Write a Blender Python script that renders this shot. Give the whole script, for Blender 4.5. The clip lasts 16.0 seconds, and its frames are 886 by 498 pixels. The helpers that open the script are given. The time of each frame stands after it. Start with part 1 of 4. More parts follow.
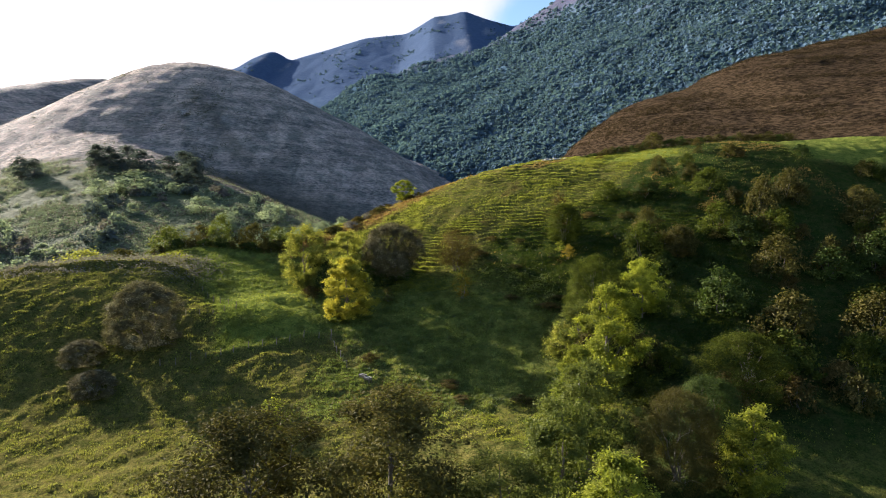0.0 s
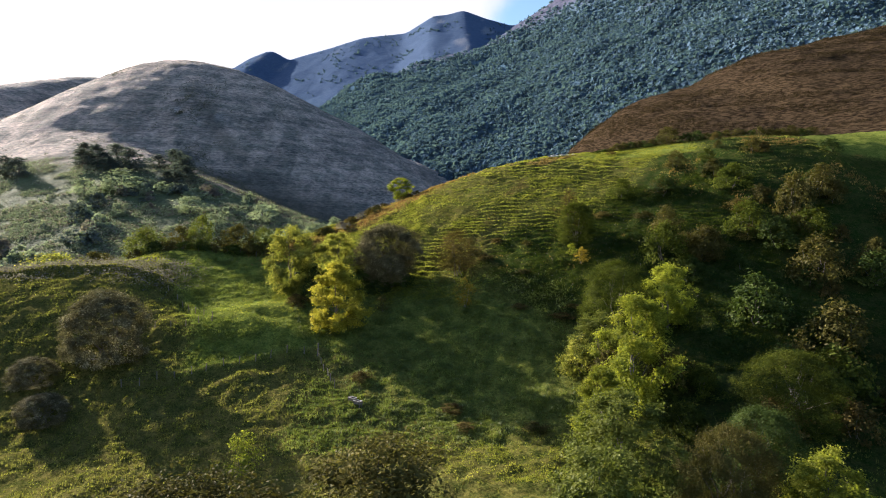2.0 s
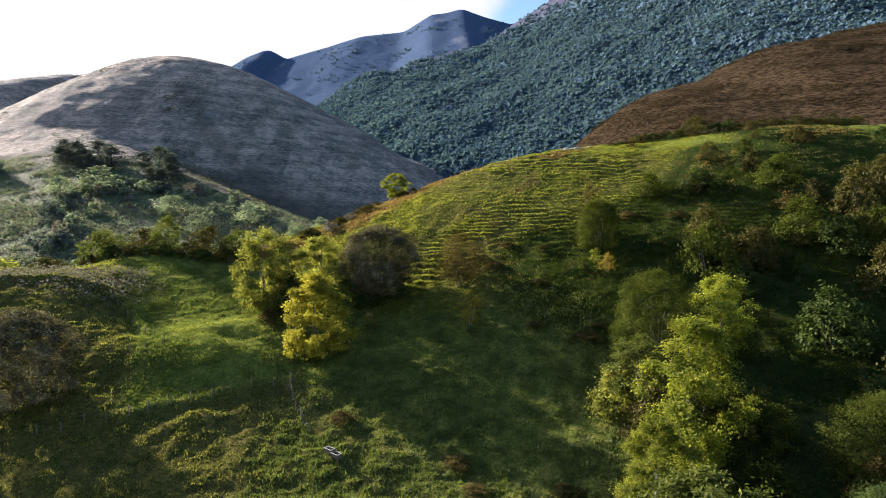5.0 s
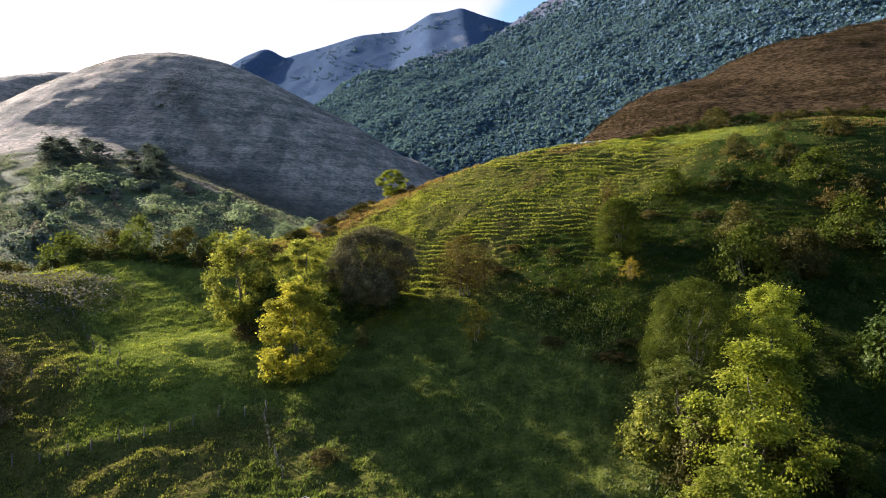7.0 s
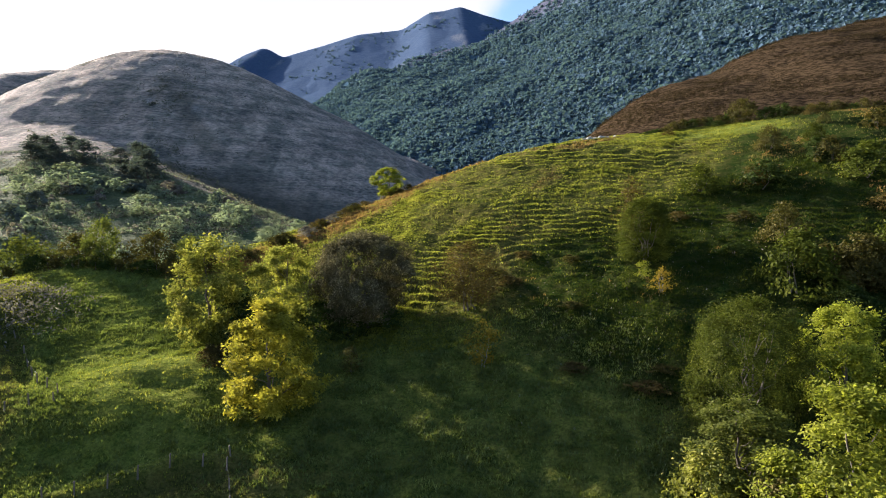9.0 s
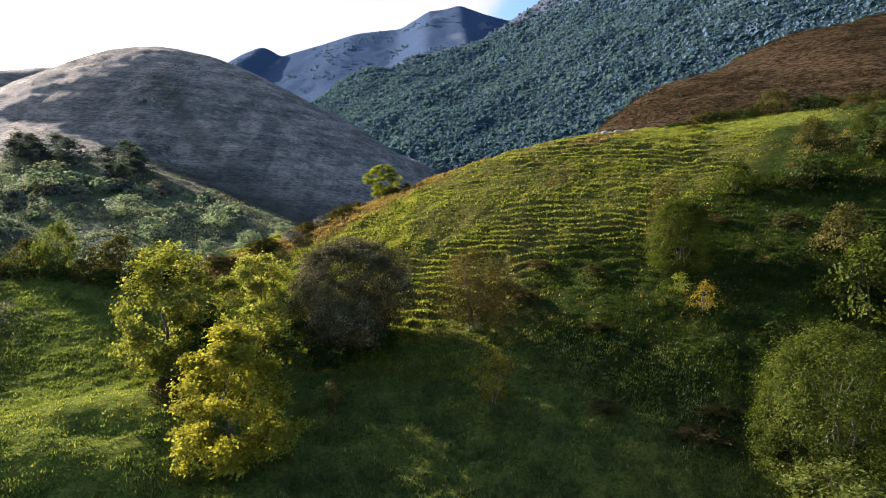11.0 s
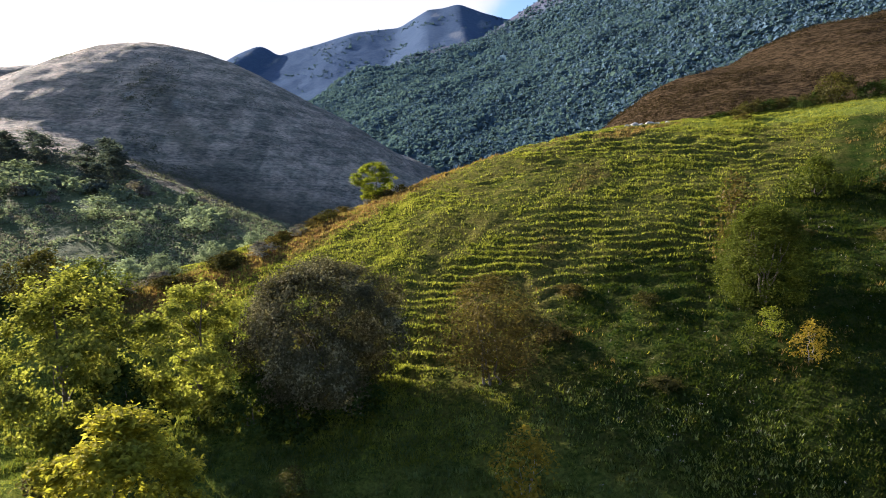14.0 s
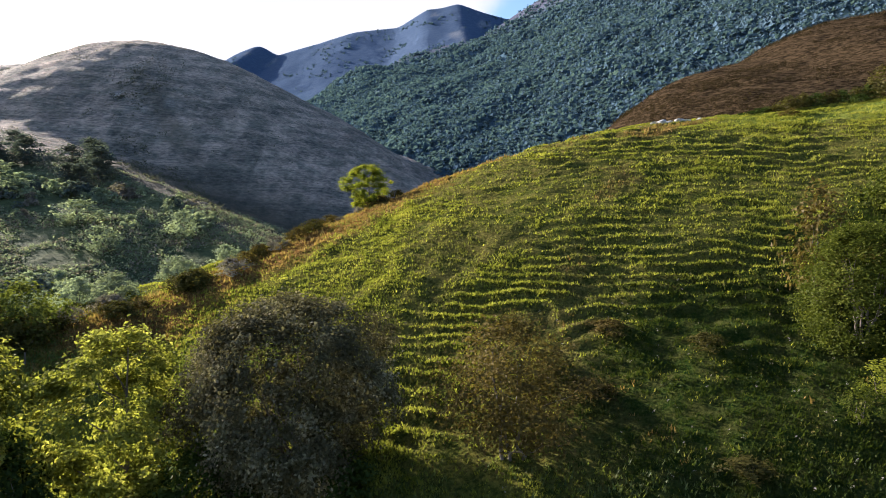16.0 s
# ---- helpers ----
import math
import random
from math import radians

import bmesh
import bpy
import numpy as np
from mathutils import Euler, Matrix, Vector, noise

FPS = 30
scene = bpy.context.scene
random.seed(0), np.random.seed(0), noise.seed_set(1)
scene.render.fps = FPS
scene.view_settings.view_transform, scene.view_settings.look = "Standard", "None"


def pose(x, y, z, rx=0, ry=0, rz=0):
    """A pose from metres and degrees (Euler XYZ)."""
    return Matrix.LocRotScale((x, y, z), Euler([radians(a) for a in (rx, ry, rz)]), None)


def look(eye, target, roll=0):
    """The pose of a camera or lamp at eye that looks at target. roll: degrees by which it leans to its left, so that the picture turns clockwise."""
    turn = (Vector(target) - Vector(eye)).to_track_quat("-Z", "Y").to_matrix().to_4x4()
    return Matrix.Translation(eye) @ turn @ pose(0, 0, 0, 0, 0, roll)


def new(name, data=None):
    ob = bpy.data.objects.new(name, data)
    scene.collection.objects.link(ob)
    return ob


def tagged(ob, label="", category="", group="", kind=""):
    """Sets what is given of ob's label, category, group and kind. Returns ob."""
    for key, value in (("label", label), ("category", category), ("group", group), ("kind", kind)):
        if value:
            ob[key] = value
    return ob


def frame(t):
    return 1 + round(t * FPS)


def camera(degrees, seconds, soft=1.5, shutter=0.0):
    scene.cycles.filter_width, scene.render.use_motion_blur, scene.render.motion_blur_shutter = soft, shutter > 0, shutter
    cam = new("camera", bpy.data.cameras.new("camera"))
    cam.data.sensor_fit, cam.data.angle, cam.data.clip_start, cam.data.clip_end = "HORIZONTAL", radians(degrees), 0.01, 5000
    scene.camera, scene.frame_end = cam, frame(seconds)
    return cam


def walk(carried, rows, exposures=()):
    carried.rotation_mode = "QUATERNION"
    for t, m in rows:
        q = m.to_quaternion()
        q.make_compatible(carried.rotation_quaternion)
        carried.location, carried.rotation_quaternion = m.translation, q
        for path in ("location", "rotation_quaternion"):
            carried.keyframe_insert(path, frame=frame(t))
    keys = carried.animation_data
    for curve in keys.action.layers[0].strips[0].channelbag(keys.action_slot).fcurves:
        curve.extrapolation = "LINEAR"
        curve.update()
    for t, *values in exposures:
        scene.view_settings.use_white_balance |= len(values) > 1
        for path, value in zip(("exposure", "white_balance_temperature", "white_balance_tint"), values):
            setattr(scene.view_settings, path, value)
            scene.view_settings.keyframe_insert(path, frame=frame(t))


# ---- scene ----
cam = camera(72.0, 16.0, soft=1.0)
METRES, EYE, TILT, LEAN, TURN = 100.0, 0.0, -4.0, 0.0, 0.0
ROWS = [
    (0, 0.00000, 0.00000, 0.00000, 0.000, -0.000, 0.000),
    (0.5, -0.00072, 0.03080, 0.00163, -0.024, 0.000, 0.010),
    (1, -0.00133, 0.06170, 0.00320, -0.042, 0.012, 0.020),
    (1.5, -0.00181, 0.09260, 0.00477, -0.066, 0.018, 0.040),
    (2, -0.00248, 0.12330, 0.00634, -0.085, 0.030, 0.050),
    (2.5, -0.00308, 0.15410, 0.00797, -0.109, 0.024, 0.070),
    (3, -0.00387, 0.18480, 0.00972, -0.133, 0.018, 0.060),
    (3.5, -0.00441, 0.21340, 0.01129, -0.157, 0.024, 0.070),
    (4, -0.00495, 0.24630, 0.01317, -0.181, 0.030, 0.100),
    (6.5, -0.00725, 0.40060, 0.02186, -0.254, 0.018, 0.150),
    (7, -0.00791, 0.43150, 0.02356, -0.278, 0.012, 0.150),
    (7.5, -0.00840, 0.46020, 0.02585, -0.296, 0.012, 0.160),
    (8, -0.00906, 0.49310, 0.02875, -0.320, 0.006, 0.170),
    (8.5, -0.00972, 0.52390, 0.03153, -0.338, 0.006, 0.170),
    (9, -0.01015, 0.55500, 0.03449, -0.356, 0.006, 0.200),
    (11.5, -0.01262, 0.70970, 0.04917, -0.435, -0.024, 0.260),
    (12, -0.01317, 0.74060, 0.05243, -0.453, -0.030, 0.270),
    (12.5, -0.01377, 0.76940, 0.05575, -0.471, -0.030, 0.270),
    (13, -0.01444, 0.80230, 0.05980, -0.489, -0.036, 0.290),
    (13.5, -0.01510, 0.83290, 0.06384, -0.507, -0.030, 0.280),
    (14, -0.01564, 0.86170, 0.06777, -0.525, -0.024, 0.280),
    (14.5, -0.01637, 0.89450, 0.07272, -0.544, -0.018, 0.280),
    (15, -0.01709, 0.92330, 0.07767, -0.562, -0.036, 0.290),
    (15.5, -0.01770, 0.95600, 0.08335, -0.574, -0.018, 0.300),
    (16, -0.01812, 0.98680, 0.08843, -0.574, 0.012, 0.280),
]
walk(cam, [(t, pose(0, 0, EYE, TILT, LEAN, TURN) @ pose(METRES * x, METRES * y, METRES * z, 90 + pitch, roll, yaw)) for t, x, y, z, yaw, pitch, roll in ROWS],
     exposures=[(0, 1.95, 6050, 17), (16, 1.95, 6050, 17)])

# ---- sky and sun ----
SUN_AZ, SUN_EL = -50.0, 20.8  # degrees from straight ahead, degrees above the horizon
SUN_DIR = Vector((math.sin(radians(SUN_AZ)) * math.cos(radians(SUN_EL)),
                  math.cos(radians(SUN_AZ)) * math.cos(radians(SUN_EL)), math.sin(radians(SUN_EL))))

world = bpy.data.worlds.new("sky")
scene.world = world
world.use_nodes = True
wn, wl = world.node_tree.nodes, world.node_tree.links
wn.clear()
sky = wn.new("ShaderNodeTexSky")
sky.sky_type, sky.sun_disc = "NISHITA", False
sky.sun_elevation, sky.sun_rotation = radians(SUN_EL), radians(SUN_AZ)
sky.dust_density, sky.air_density, sky.ozone_density, sky.altitude = 0.3, 1.3, 3.0, 300
sky_bg = wn.new("ShaderNodeBackground")
sky_bg.inputs["Strength"].default_value = 0.055
wl.new(sky.outputs[0], sky_bg.inputs["Color"])
# a bright veil of thin cloud round the sun
tc = wn.new("ShaderNodeTexCoord")
dot = wn.new("ShaderNodeVectorMath")
dot.operation = "DOT_PRODUCT"
dot.inputs[1].default_value = SUN_DIR
wl.new(tc.outputs["Generated"], dot.inputs[0])
cn = wn.new("ShaderNodeTexNoise")
cn.inputs["Scale"].default_value, cn.inputs["Detail"].default_value = 4.0, 6.0
wl.new(tc.outputs["Generated"], cn.inputs["Vector"])
cm = wn.new("ShaderNodeMath")
cm.operation = "MULTIPLY_ADD"
cm.inputs[1].default_value = 0.22
wl.new(cn.outputs[0], cm.inputs[0])
wl.new(dot.outputs["Value"], cm.inputs[2])
cr = wn.new("ShaderNodeMapRange")
cr.interpolation_type = "SMOOTHSTEP"
cr.inputs["From Min"].default_value, cr.inputs["From Max"].default_value = 0.70, 0.77
wl.new(cm.outputs[0], cr.inputs["Value"])
veil = wn.new("ShaderNodeBackground")
veil.inputs["Color"].default_value, veil.inputs["Strength"].default_value = (1.0, 1.0, 1.0, 1), 0.265
# the veil is brightest close round the sun
glow = wn.new("ShaderNodeMapRange")
glow.interpolation_type = "SMOOTHERSTEP"
for sock, val in (("From Min", 0.84), ("From Max", 1.0), ("To Min", 0.265), ("To Max", 2.8)):
    glow.inputs[sock].default_value = val
wl.new(dot.outputs["Value"], glow.inputs["Value"])
wl.new(glow.outputs[0], veil.inputs["Strength"])
# the veil hangs low: it thins out towards the zenith
sep = wn.new("ShaderNodeSeparateXYZ")
wl.new(tc.outputs["Generated"], sep.inputs[0])
low = wn.new("ShaderNodeMapRange")
low.interpolation_type = "SMOOTHSTEP"
for sock, val in (("From Min", 0.46), ("From Max", 0.62), ("To Min", 1.0), ("To Max", 0.0)):
    low.inputs[sock].default_value = val
wl.new(sep.outputs[2], low.inputs["Value"])
veil_fac = wn.new("ShaderNodeMath")
veil_fac.operation = "MULTIPLY"
wl.new(cr.outputs[0], veil_fac.inputs[0])
wl.new(low.outputs[0], veil_fac.inputs[1])
sky_mix = wn.new("ShaderNodeMixShader")
wl.new(veil_fac.outputs[0], sky_mix.inputs[0])
wl.new(sky_bg.outputs[0], sky_mix.inputs[1])
wl.new(veil.outputs[0], sky_mix.inputs[2])
wout = wn.new("ShaderNodeOutputWorld")
wl.new(sky_mix.outputs[0], wout.inputs[0])

sun = new("sun", bpy.data.lights.new("sun", "SUN"))
sun.data.energy, sun.data.angle, sun.data.color = 5.0, radians(0.9), (1.0, 0.88, 0.71)
sun.matrix_world = look((0, 0, 200), Vector((0, 0, 200)) - SUN_DIR)


# ---- materials ----
def material(name):
    m = bpy.data.materials.new(name)
    m.use_nodes = True
    m.node_tree.nodes.clear()
    return m, m.node_tree.nodes, m.node_tree.links


def ramp_node(n, stops):
    r = n.new("ShaderNodeValToRGB")
    while len(r.color_ramp.elements) < len(stops):
        r.color_ramp.elements.new(0.5)
    for e, (p, c) in zip(r.color_ramp.elements, stops):
        e.position, e.color = p, (*c, 1)
    return r


def noise_node(n, l, scale, detail=5.0, rough=0.6, vec=None):
    t = n.new("ShaderNodeTexNoise")
    t.inputs["Scale"].default_value, t.inputs["Detail"].default_value, t.inputs["Roughness"].default_value = scale, detail, rough
    if vec is not None:
        l.new(vec, t.inputs["Vector"])
    return t


def mix_node(n, l, fac, a, b, kind="MIX"):
    m = n.new("ShaderNodeMix")
    m.data_type, m.blend_type = "RGBA", kind
    for sock, v in ((m.inputs[0], fac), (m.inputs[6], a), (m.inputs[7], b)):
        if hasattr(v, "links"):
            l.new(v, sock)
        elif isinstance(v, tuple):
            sock.default_value = (*v, 1)
        else:
            sock.default_value = v
    return m.outputs[2]


def leaf_material(name, dark, mid, light, translucent=0.45, gloss=0.006):
    """Thin leaves: light from behind shines through, each leaf with its own shade of the tree's colours."""
    m, n, l = material(name)
    geo, info, tco = n.new("ShaderNodeNewGeometry"), n.new("ShaderNodeObjectInfo"), n.new("ShaderNodeTexCoord")
    r = ramp_node(n, [(0.0, dark), (0.55, mid), (1.0, light)])
    big = noise_node(n, l, 0.45, 3.0, 0.5, tco.outputs["Object"])
    s = n.new("ShaderNodeMath")
    s.operation = "MULTIPLY_ADD"
    s.inputs[1].default_value = 0.3
    l.new(geo.outputs["Random Per Island"], s.inputs[0])
    s2 = n.new("ShaderNodeMath")
    s2.operation = "MULTIPLY_ADD"
    s2.inputs[1].default_value, s2.inputs[2].default_value = 1.0, -0.14
    l.new(big.outputs[0], s2.inputs[0])
    l.new(s2.outputs[0], s.inputs[2])
    l.new(s.outputs[0], r.inputs[0])
    hue = n.new("ShaderNodeHueSaturation")
    mr = n.new("ShaderNodeMapRange")
    mr.inputs["To Min"].default_value, mr.inputs["To Max"].default_value = 0.8, 1.2
    l.new(info.outputs["Random"], mr.inputs["Value"])
    l.new(mr.outputs[0], hue.inputs["Value"])
    l.new(r.outputs[0], hue.inputs["Color"])
    d, t, g = n.new("ShaderNodeBsdfDiffuse"), n.new("ShaderNodeBsdfTranslucent"), n.new("ShaderNodeBsdfGlossy")
    g.inputs["Roughness"].default_value = 0.5
    l.new(hue.outputs[0], d.inputs[0])
    tint = mix_node(n, l, 1.0, hue.outputs[0], (1.35, 1.4, 0.8), "MULTIPLY")
    l.new(tint, t.inputs[0])
    a, b = n.new("ShaderNodeMixShader"), n.new("ShaderNodeMixShader")
    a.inputs[0].default_value = translucent
    l.new(d.outputs[0], a.inputs[1])
    l.new(t.outputs[0], a.inputs[2])
    b.inputs[0].default_value = gloss
    l.new(a.outputs[0], b.inputs[1])
    l.new(g.outputs[0], b.inputs[2])
    o = n.new("ShaderNodeOutputMaterial")
    l.new(b.outputs[0], o.inputs[0])
    return m


def plain_material(name, dark, light, scale, rough=0.85, bump=0.3, dist=0.02, stretch=(1, 1, 1)):
    m, n, l = material(name)
    tco, mp = n.new("ShaderNodeTexCoord"), n.new("ShaderNodeMapping")
    mp.inputs["Scale"].default_value = stretch
    l.new(tco.outputs["Object"], mp.inputs[0])
    t1 = noise_node(n, l, scale, 8.0, 0.65, mp.outputs[0])
    t2 = noise_node(n, l, scale * 0.13, 3.0, 0.5, mp.outputs[0])
    s = n.new("ShaderNodeMath")
    s.operation = "MULTIPLY_ADD"
    s.inputs[1].default_value = 0.6
    l.new(t1.outputs[0], s.inputs[0])
    h = n.new("ShaderNodeMath")
    h.operation = "MULTIPLY"
    h.inputs[1].default_value = 0.4
    l.new(t2.outputs[0], h.inputs[0])
    l.new(h.outputs[0], s.inputs[2])
    r = ramp_node(n, [(0.3, dark), (0.7, light)])
    l.new(s.outputs[0], r.inputs[0])
    p, o, bm = n.new("ShaderNodeBsdfPrincipled"), n.new("ShaderNodeOutputMaterial"), n.new("ShaderNodeBump")
    p.inputs["Roughness"].default_value = rough
    bm.inputs["Strength"].default_value, bm.inputs["Distance"].default_value = bump, dist
    l.new(t1.outputs[0], bm.inputs["Height"])
    l.new(bm.outputs[0], p.inputs["Normal"])
    l.new(r.outputs[0], p.inputs["Base Color"])
    l.new(p.outputs[0], o.inputs[0])
    return m


def ground_material():
    """Pasture, rough grass, bracken, heath, wood floor and rock, each where the land carries it; the far covers hold
    haze in their colour.
    """
    m, n, l = material("pasture_and_heath")
    tco = n.new("ShaderNodeTexCoord")
    v = tco.outputs["Object"]
    fine, mid, wide, vast = (noise_node(n, l, s, d, 0.65, v) for s, d in ((3.4, 10), (0.6, 8), (0.07, 5), (0.012, 6)))

    def cover(name):
        a = n.new("ShaderNodeAttribute")
        a.attribute_name = name
        return a.outputs["Fac"]

    def two(a, b, src, lo=0.41, hi=0.59):
        r = ramp_node(n, [(lo, a), (hi, b)])
        l.new(src.outputs[0], r.inputs[0])
        return r.outputs[0]

    def streaks(stretch):
        mp = n.new("ShaderNodeMapping")
        mp.inputs["Scale"].default_value = stretch
        l.new(v, mp.inputs[0])
        return noise_node(n, l, 1.0, 6.0, 0.65, mp.outputs[0])

    pasture = mix_node(n, l, 0.5, two((0.03, 0.046, 0.010), (0.15, 0.15, 0.032), fine), two((0.042, 0.056, 0.013), (0.15, 0.128, 0.036), mid))
    rough = mix_node(n, l, 0.5, two((0.034, 0.040, 0.010), (0.15, 0.135, 0.04), fine), two((0.042, 0.054, 0.012), (0.15, 0.125, 0.038), mid))
    bracken = mix_node(n, l, 0.5, two((0.07, 0.035, 0.012), (0.28, 0.15, 0.05), fine), two((0.08, 0.06, 0.018), (0.22, 0.11, 0.035), mid))
    down, along, rows = streaks((0.05, 0.012, 0.012)), streaks((0.008, 0.008, 0.16)), streaks((0.28, 0.28, 0.95))
    # heath: the dark rows paint the shadow between lines of heather tufts
    heath = mix_node(n, l, 0.3, two((0.014, 0.010, 0.007), (0.078, 0.054, 0.031), rows, 0.43, 0.57), two((0.02, 0.015, 0.010), (0.055, 0.039, 0.021), along, 0.4, 0.6))
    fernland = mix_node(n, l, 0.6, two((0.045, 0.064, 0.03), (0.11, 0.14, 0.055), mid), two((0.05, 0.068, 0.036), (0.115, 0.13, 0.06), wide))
    # round hill: lightened and greyed in place of haze; streaks imitate shaded relief
    dome = mix_node(n, l, 0.4, two((0.11, 0.105, 0.10), (0.44, 0.365, 0.315), rows, 0.40, 0.60), two((0.145, 0.14, 0.135), (0.38, 0.325, 0.285), along, 0.46, 0.55))
    dome = mix_node(n, l, 0.65, dome, two((0.62, 0.68, 0.64), (1.4, 1.26, 1.18), wide, 0.42, 0.58), "MULTIPLY")
    dome = mix_node(n, l, 0.5, dome, two((0.52, 0.56, 0.55), (1.3, 1.25, 1.2), down, 0.45, 0.55), "MULTIPLY")
    # foot of the round hill: base darkened to imitate shade on the lower slope
    foot = mix_node(n, l, 0.5, two((0.05, 0.052, 0.042), (0.11, 0.095, 0.07), down, 0.42, 0.58), two((0.042, 0.05, 0.038), (0.11, 0.095, 0.07), mid, 0.42, 0.58))
    lawn = mix_node(n, l, 0.5, two((0.05, 0.078, 0.014), (0.20, 0.225, 0.042), fine), two((0.07, 0.10, 0.018), (0.20, 0.21, 0.045), mid))
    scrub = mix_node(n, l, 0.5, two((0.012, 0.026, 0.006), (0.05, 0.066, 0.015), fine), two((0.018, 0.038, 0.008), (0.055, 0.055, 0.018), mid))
    # wood and fells: blue mixed into the base colours in place of haze
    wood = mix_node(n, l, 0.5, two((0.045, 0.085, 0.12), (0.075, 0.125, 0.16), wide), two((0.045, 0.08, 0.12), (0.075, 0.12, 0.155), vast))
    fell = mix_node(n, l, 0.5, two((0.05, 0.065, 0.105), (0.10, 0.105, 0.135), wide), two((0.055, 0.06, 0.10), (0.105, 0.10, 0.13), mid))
    hazed_far_fell = mix_node(n, l, 0.5, two((0.045, 0.075, 0.135), (0.075, 0.11, 0.17), wide), two((0.045, 0.072, 0.13), (0.08, 0.108, 0.165), mid))
    rock = two((0.14, 0.14, 0.145), (0.42, 0.41, 0.39), mid)
    col = pasture
    for name, c in (("lawn", lawn), ("rough", rough), ("bracken", bracken), ("scrub", scrub), ("heath", heath), ("dome", dome), ("dome_foot", foot), ("fernland", fernland), ("fell", fell), ("hazed_far_fell", hazed_far_fell), ("wood", wood), ("rock", rock)):
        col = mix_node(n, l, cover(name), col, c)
    b1, b2 = n.new("ShaderNodeBump"), n.new("ShaderNodeBump")
    b1.inputs["Strength"].default_value, b1.inputs["Distance"].default_value = 1.0, 0.5
    b2.inputs["Strength"].default_value, b2.inputs["Distance"].default_value = 0.6, 0.9
    l.new(fine.outputs[0], b1.inputs["Height"])
    l.new(mid.outputs[0], b2.inputs["Height"])
    b3, hilly = n.new("ShaderNodeBump"), n.new("ShaderNodeMath")
    hilly.operation, hilly.use_clamp = "ADD", True
    l.new(cover("dome"), hilly.inputs[0])
    l.new(cover("heath"), hilly.inputs[1])
    l.new(hilly.outputs[0], b3.inputs["Strength"])
    b3.inputs["Distance"].default_value = 1.6
    l.new(rows.outputs[0], b3.inputs["Height"])
    l.new(b2.outputs[0], b3.inputs["Normal"])
    l.new(b3.outputs[0], b1.inputs["Normal"])
    p, o = n.new("ShaderNodeBsdfPrincipled"), n.new("ShaderNodeOutputMaterial")
    p.inputs["Roughness"].default_value = 0.95
    haze_gloss = n.new("ShaderNodeMath")  # gloss added on the round hill alone, to brighten it as haze would
    haze_gloss.operation = "MULTIPLY_ADD"
    haze_gloss.inputs[1].default_value, haze_gloss.inputs[2].default_value = 0.06, 0.0
    l.new(cover("dome"), haze_gloss.inputs[0])
    l.new(haze_gloss.outputs[0], p.inputs["Specular IOR Level"])
    l.new(col, p.inputs["Base Color"])
    l.new(b1.outputs[0], p.inputs["Normal"])
    l.new(p.outputs[0], o.inputs[0])
    return m


GROUND = ground_material()
BARK = plain_material("bark", (0.05, 0.04, 0.03), (0.18, 0.15, 0.12), 6.0, 0.9, 0.6, 0.03, (1, 1, 0.2))
BARK_GREY = plain_material("pale_bark", (0.16, 0.14, 0.12), (0.36, 0.33, 0.29), 6.0, 0.9, 0.6, 0.03, (1, 1, 0.2))
POST_WOOD = plain_material("weathered_post_wood", (0.06, 0.048, 0.036), (0.19, 0.16, 0.125), 14.0, 0.85, 0.5, 0.01, (1, 1, 0.15))
TROUGH = plain_material("weathered_concrete", (0.14, 0.13, 0.115), (0.36, 0.34, 0.30), 9.0, 0.85, 0.4, 0.01)
ROCK = plain_material("limestone", (0.16, 0.16, 0.16), (0.46, 0.45, 0.42), 1.4, 0.9, 0.8, 0.15)
WIRE = plain_material("galvanised_wire", (0.03, 0.028, 0.025), (0.08, 0.07, 0.06), 20.0, 0.7, 0.1, 0.002)
LEAF_YELLOW = leaf_material("yellowing_maple_leaves", (0.05, 0.058, 0.011), (0.26, 0.235, 0.029), (0.60, 0.50, 0.08), 0.46)
LEAF_LIME = leaf_material("lime_green_leaves", (0.03, 0.045, 0.009), (0.18, 0.20, 0.023), (0.46, 0.45, 0.06), 0.46)
LEAF_GREEN = leaf_material("mid_green_leaves", (0.03, 0.042, 0.010), (0.085, 0.10, 0.02), (0.20, 0.205, 0.05), 0.36)
LEAF_DARK = leaf_material("dark_green_leaves", (0.016, 0.028, 0.007), (0.04, 0.06, 0.013), (0.11, 0.135, 0.03), 0.25)
LEAF_OLIVE = leaf_material("olive_brown_leaves", (0.024, 0.025, 0.007), (0.066, 0.060, 0.015), (0.165, 0.135, 0.038), 0.25)
LEAF_GREY = leaf_material("grey_green_willow_leaves", (0.022, 0.020, 0.011), (0.105, 0.093, 0.05), (0.47, 0.41, 0.28), 0.2, 0.004)
LEAF_RUST = leaf_material("rusty_brown_leaves", (0.042, 0.032, 0.011), (0.088, 0.068, 0.02), (0.20, 0.145, 0.044), 0.28)
# pine and valley leaves are lightened and greyed in place of valley haze
LEAF_PINE = leaf_material("hazed_blue_green_needles", (0.05, 0.065, 0.07), (0.085, 0.105, 0.105), (0.14, 0.165, 0.15), 0.3)
LEAF_PALE = leaf_material("haze_paled_hill_leaves", (0.10, 0.13, 0.105), (0.18, 0.215, 0.16), (0.30, 0.33, 0.22), 0.4)
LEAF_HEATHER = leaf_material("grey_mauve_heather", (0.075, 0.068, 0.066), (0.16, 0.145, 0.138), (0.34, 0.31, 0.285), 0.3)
# the blue in these crown colours stands for haze over the mountain
LEAF_WOOD = leaf_material("hazed_broadleaf_crowns", (0.055, 0.095, 0.155), (0.085, 0.14, 0.195), (0.15, 0.205, 0.20), 0.25, 0.0)
